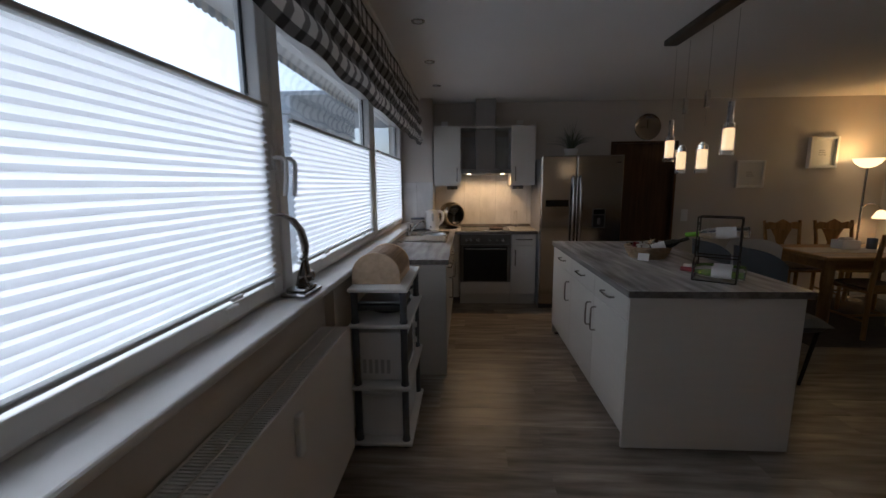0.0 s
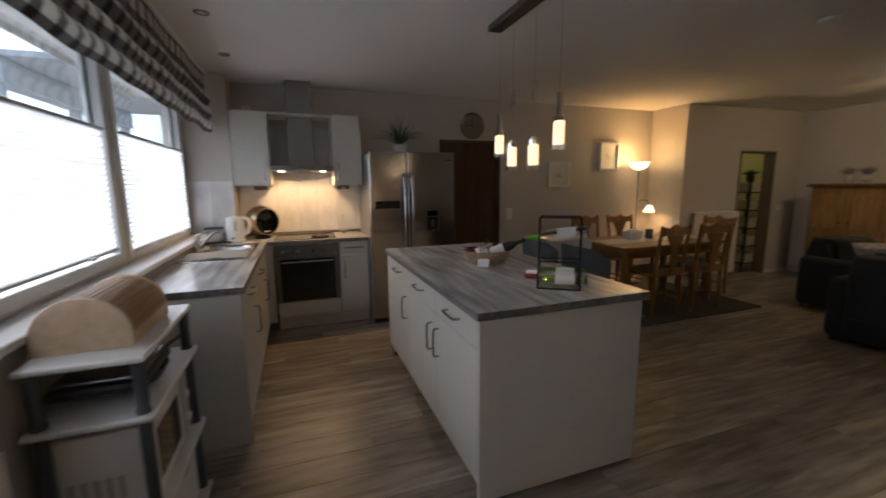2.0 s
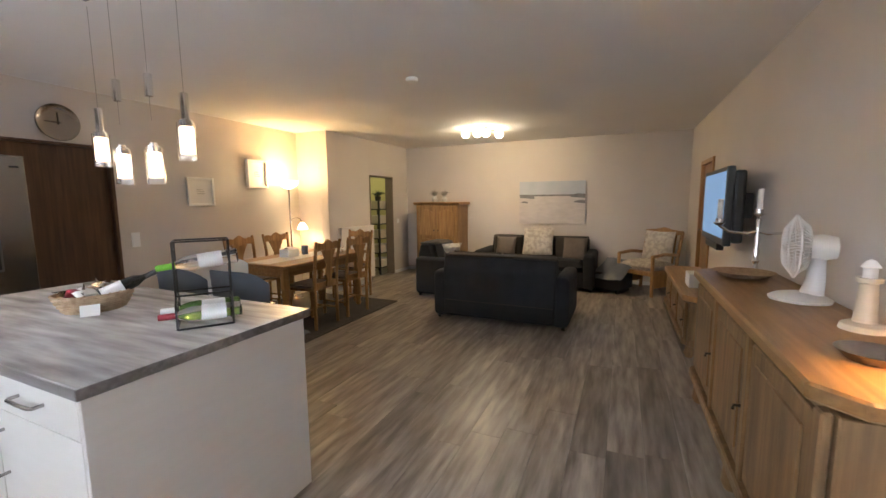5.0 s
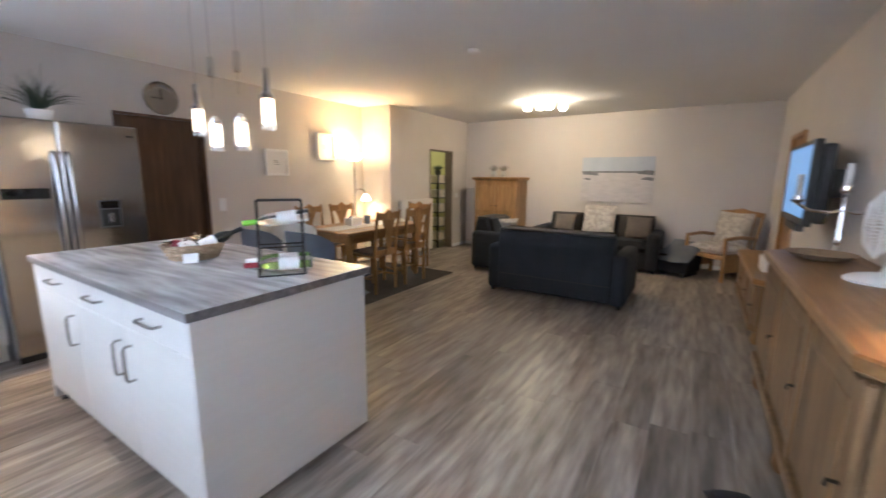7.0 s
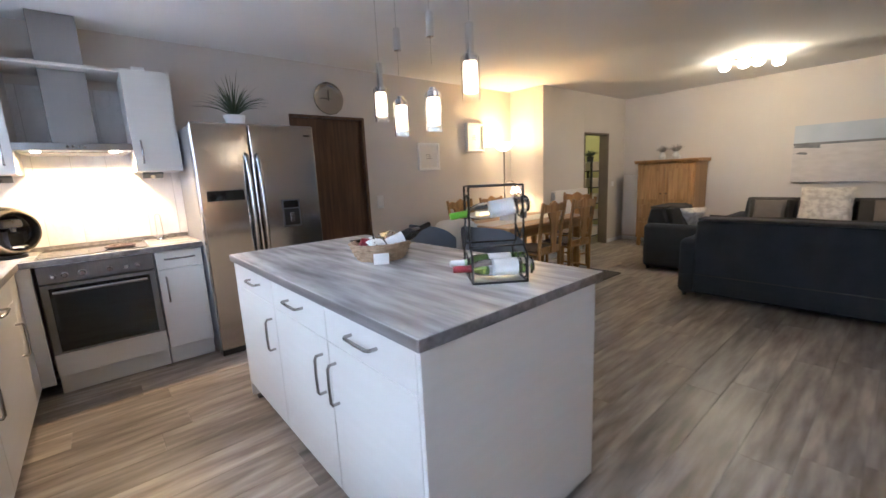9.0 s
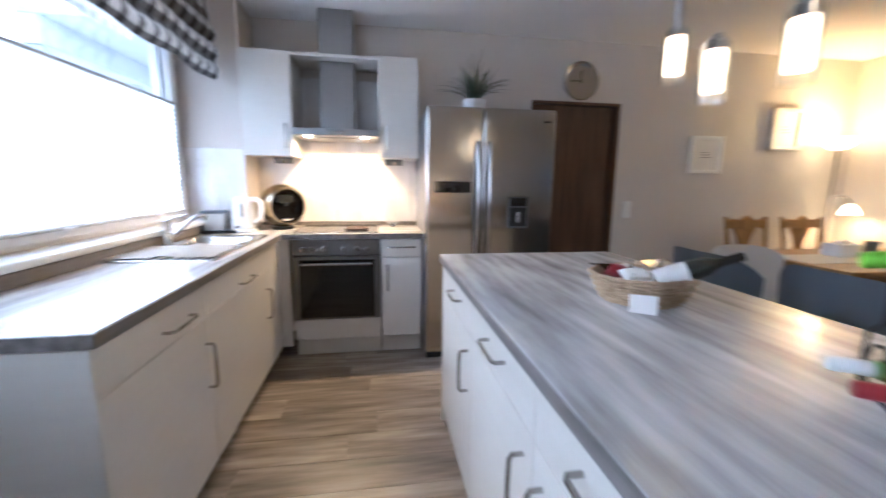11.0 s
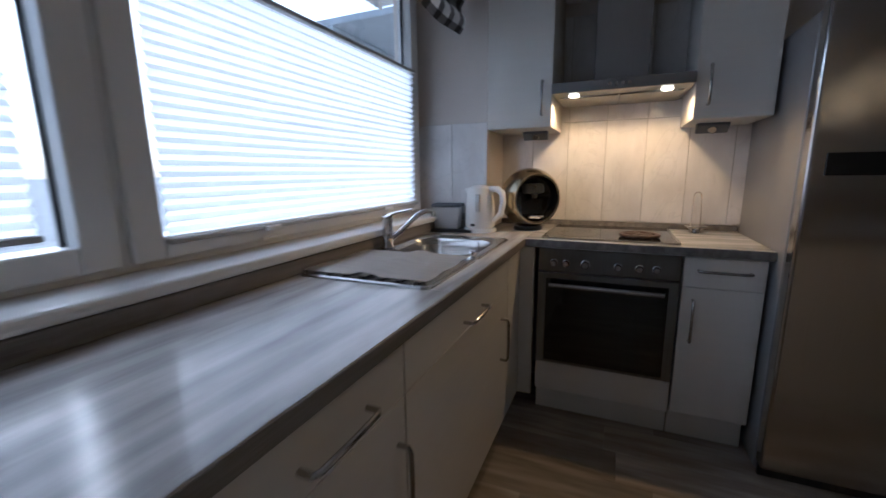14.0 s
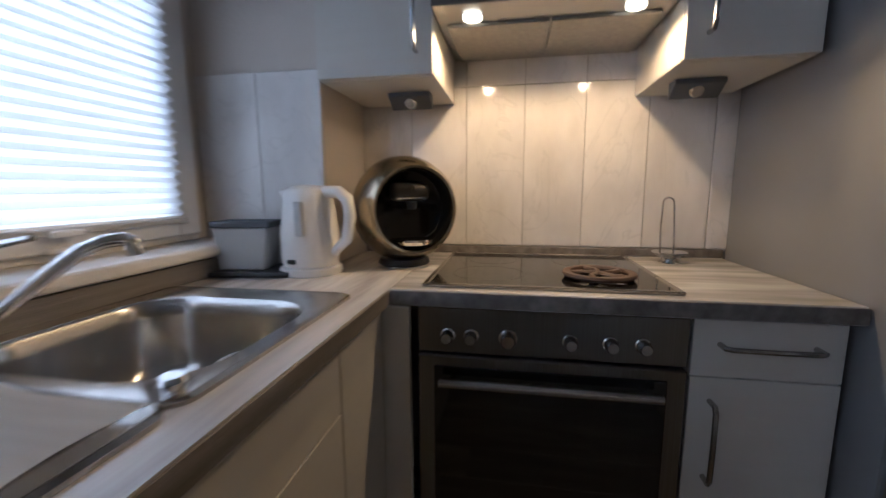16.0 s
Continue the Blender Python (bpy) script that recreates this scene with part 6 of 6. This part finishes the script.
# candelabrum
cb = empty("candelabrum", (3.50, 0.0, 0.93), "silver three-armed candelabrum with white candles", "candelabrum", rz=88)
part("stem", lathe([(0, 0), (0.06, 0), (0.06, 0.01), (0.02, 0.03), (0.012, 0.06), (0.022, 0.08), (0.012, 0.10), (0.02, 0.14), (0.01, 0.17), (0.018, 0.22), (0.01, 0.26), (0.016, 0.34), (0, 0.36)], n=18), CHROME, cb, "", True)
for s in (-1, 1):
    part("arm", tube([(0, 0, 0.27), (s * 0.05, 0, 0.25), (s * 0.15, 0, 0.26), (s * 0.205, 0, 0.30)], 0.009, 8), CHROME, cb, "", True)
for x, z in ((-0.205, 0.30), (0, 0.36), (0.205, 0.30)):
    part("cup", lathe([(0, 0), (0.018, 0), (0.036, 0.018), (0.022, 0.024), (0.022, 0.045), (0, 0.045)], (x, 0, z), 16), CHROME, cb, "", True)
    part("candle", rod(0.016, z + 0.045, z + 0.17, (x, 0), 12), PAPER, cb, "white candle", True)
dbm = lathe([(0, 0.008), (0.08, 0.010), (0.15, 0.035), (0.16, 0.036), (0.09, 0.0), (0, 0.0)], n=30)
single("wooden_dish", dbm, WICKER, (3.32, 0.10, 0.931), "flat woven dish on the sideboard", "dish", smooth=True)
lh = empty("lighthouse_figure", (2.29, -0.03, 0.93), "cream and white lighthouse ornament", "ornament")
part("foot", lathe([(0, 0), (0.07, 0), (0.065, 0.02), (0.045, 0.03), (0, 0.03)], n=20), CREAM, lh, "", True)
part("tower", lathe([(0, 0.03), (0.034, 0.03), (0.026, 0.17), (0.036, 0.175), (0.036, 0.19), (0, 0.19)], n=18), CREAM, lh, "", True)
part("lantern", lathe([(0, 0.19), (0.02, 0.19), (0.02, 0.225), (0.028, 0.228), (0.014, 0.25), (0, 0.258)], n=16), WHITEPL, lh, "", True)
tl = empty("table_lamp", (1.62, 0.0, 0.93), "lit table lamp with cream shade", "table lamp")
part("base", lathe([(0, 0), (0.06, 0), (0.06, 0.01), (0.02, 0.03), (0.025, 0.08), (0.012, 0.16), (0, 0.16)], n=22), NICKEL, tl, "", True)
part("shade", lathe([(0.115, 0.19), (0.06, 0.36), (0.058, 0.36), (0.113, 0.19), (0.115, 0.19)], n=28), LAMPSHADE, tl, "lit cream fabric shade", True)
part("stem", rod(0.005, 0.15, 0.26, (0, 0), 8), NICKEL, tl)
single("remote_dish", lathe([(0, 0.004), (0.06, 0.006), (0.09, 0.03), (0.093, 0.03), (0.065, 0), (0, 0)], n=26), NICKEL, (1.93, 0.09, 0.931), "small silver dish on the sideboard", "dish", smooth=True)
sbag = cushion(0.22, 0.18, 0.10, m=Matrix.Translation((0, 0, 0.06)))
single("floor_cushion", sbag, SOFA, (2.12, 0.44, -0.01), "small black cushion lying on the floor", "cushion", smooth=True, rz=20)
# lamp and smoke detector on the ceiling
cl_ = empty("ceiling_lamp", (6.1, 2.68, CH), "lit ceiling lamp with four glass globes", "ceiling lamp", rz=0)
part("plate", box(-0.09, -0.09, -0.025, 0.09, 0.09, 0.0, 0.006), NICKEL, cl_)
for x, y in ((-0.07, 0.24), (-0.06, 0.06), (-0.03, -0.06), (0.16, -0.2)):
    g = lathe([(0, -0.145), (0.03, -0.14), (0.052, -0.115), (0.058, -0.085), (0.045, -0.05), (0.02, -0.035), (0, -0.035)], (x, y, 0), 20)
    part("globe", g, GLOBE, cl_, "lit frosted globe", True)
    part("arm", tube([(x * 0.3, y * 0.3, -0.02), (x * 0.8, y * 0.8, -0.03), (x, y, -0.04)], 0.009, 8), NICKEL, cl_)
sm = empty("smoke_detector", (3.58, 2.48, CH), "white round smoke detector on the ceiling", "smoke detector")
part("housing", lathe([(0, -0.035), (0.03, -0.035), (0.05, -0.025), (0.055, -0.008), (0.05, 0.0), (0, 0)], n=28), WHITEPL, sm, "", True)

# ---- tiles and planks ----
back = structure("backsplash", box(-0.279, 5.3915, 0.93, 0.985, 5.3995, 2.035, 0), GROUT, "pale marble-look wall tiles behind the hob", "wall tiles")
tile_me = finish(box(0.0, 0, 0.0, 0.1975, 0.007, 0.5505, 0.0015), "tile", TILE)
for r, z in enumerate((0.93, 1.483)):
    for k in range(6):
        x = -0.095 + 0.2 * k
        if x + 0.2 > 0.99:
            me = finish(box(0, 0, 0, 0.985 - x - 0.002, 0.007, 0.5505, 0.0015), "tile", TILE)
        else:
            me = tile_me
        t_ = new("tile", me)
        t_.parent = back
        t_.location = (x, 5.3855, z)
    me = finish(box(0, 0, 0, 0.1815, 0.007, 0.5505, 0.0015), "tile", TILE)
    t_ = new("tile", me)
    t_.parent = back
    t_.location = (-0.279, 5.3855, z)
side = structure("pillar_tiles", box(-0.688, 5.0565, 0.95, -0.279, 5.0595, 1.472, 0), GROUT, "pale marble-look tiles on the wall stub", "wall tiles")
for x0, x1 in ((-0.685, -0.482), (-0.48, -0.279)):
    for z0, z1 in ((0.986, 1.47),):
        t_ = new("tile", finish(box(0, 0, 0, x1 - x0, 0.007, z1 - z0, 0.0015), "tile", TILE))
        t_.parent = side
        t_.location = (x0, 5.0505, z0)
rnd = random.Random(11)
PW, PL = 0.192, 1.285
y, row = -0.15, 0
while y < 6.25:
    y1 = min(y + PW, 6.25)
    x = -0.55 - rnd.uniform(0.1, 1.1)
    while x < 7.67:
        a, c = max(x, -0.55), min(x + PL, 7.67)
        if y > 5.40:
            a = max(a, 5.25)
        elif y > 5.06:
            a = max(a, -0.28)
        if c - a > 0.05:
            p = new("plank", finish(box(-(c - a) / 2, -(y1 - y) / 2 + 0.0005, -0.011, (c - a) / 2, (y1 - y) / 2 - 0.0005, 0.0, 0.0013), "plank", PLANK))
            p.parent = floor
            p.location = ((a + c) / 2, (y + y1) / 2, 0.0)
        x += PL
    y, row = y + PW, row + 1
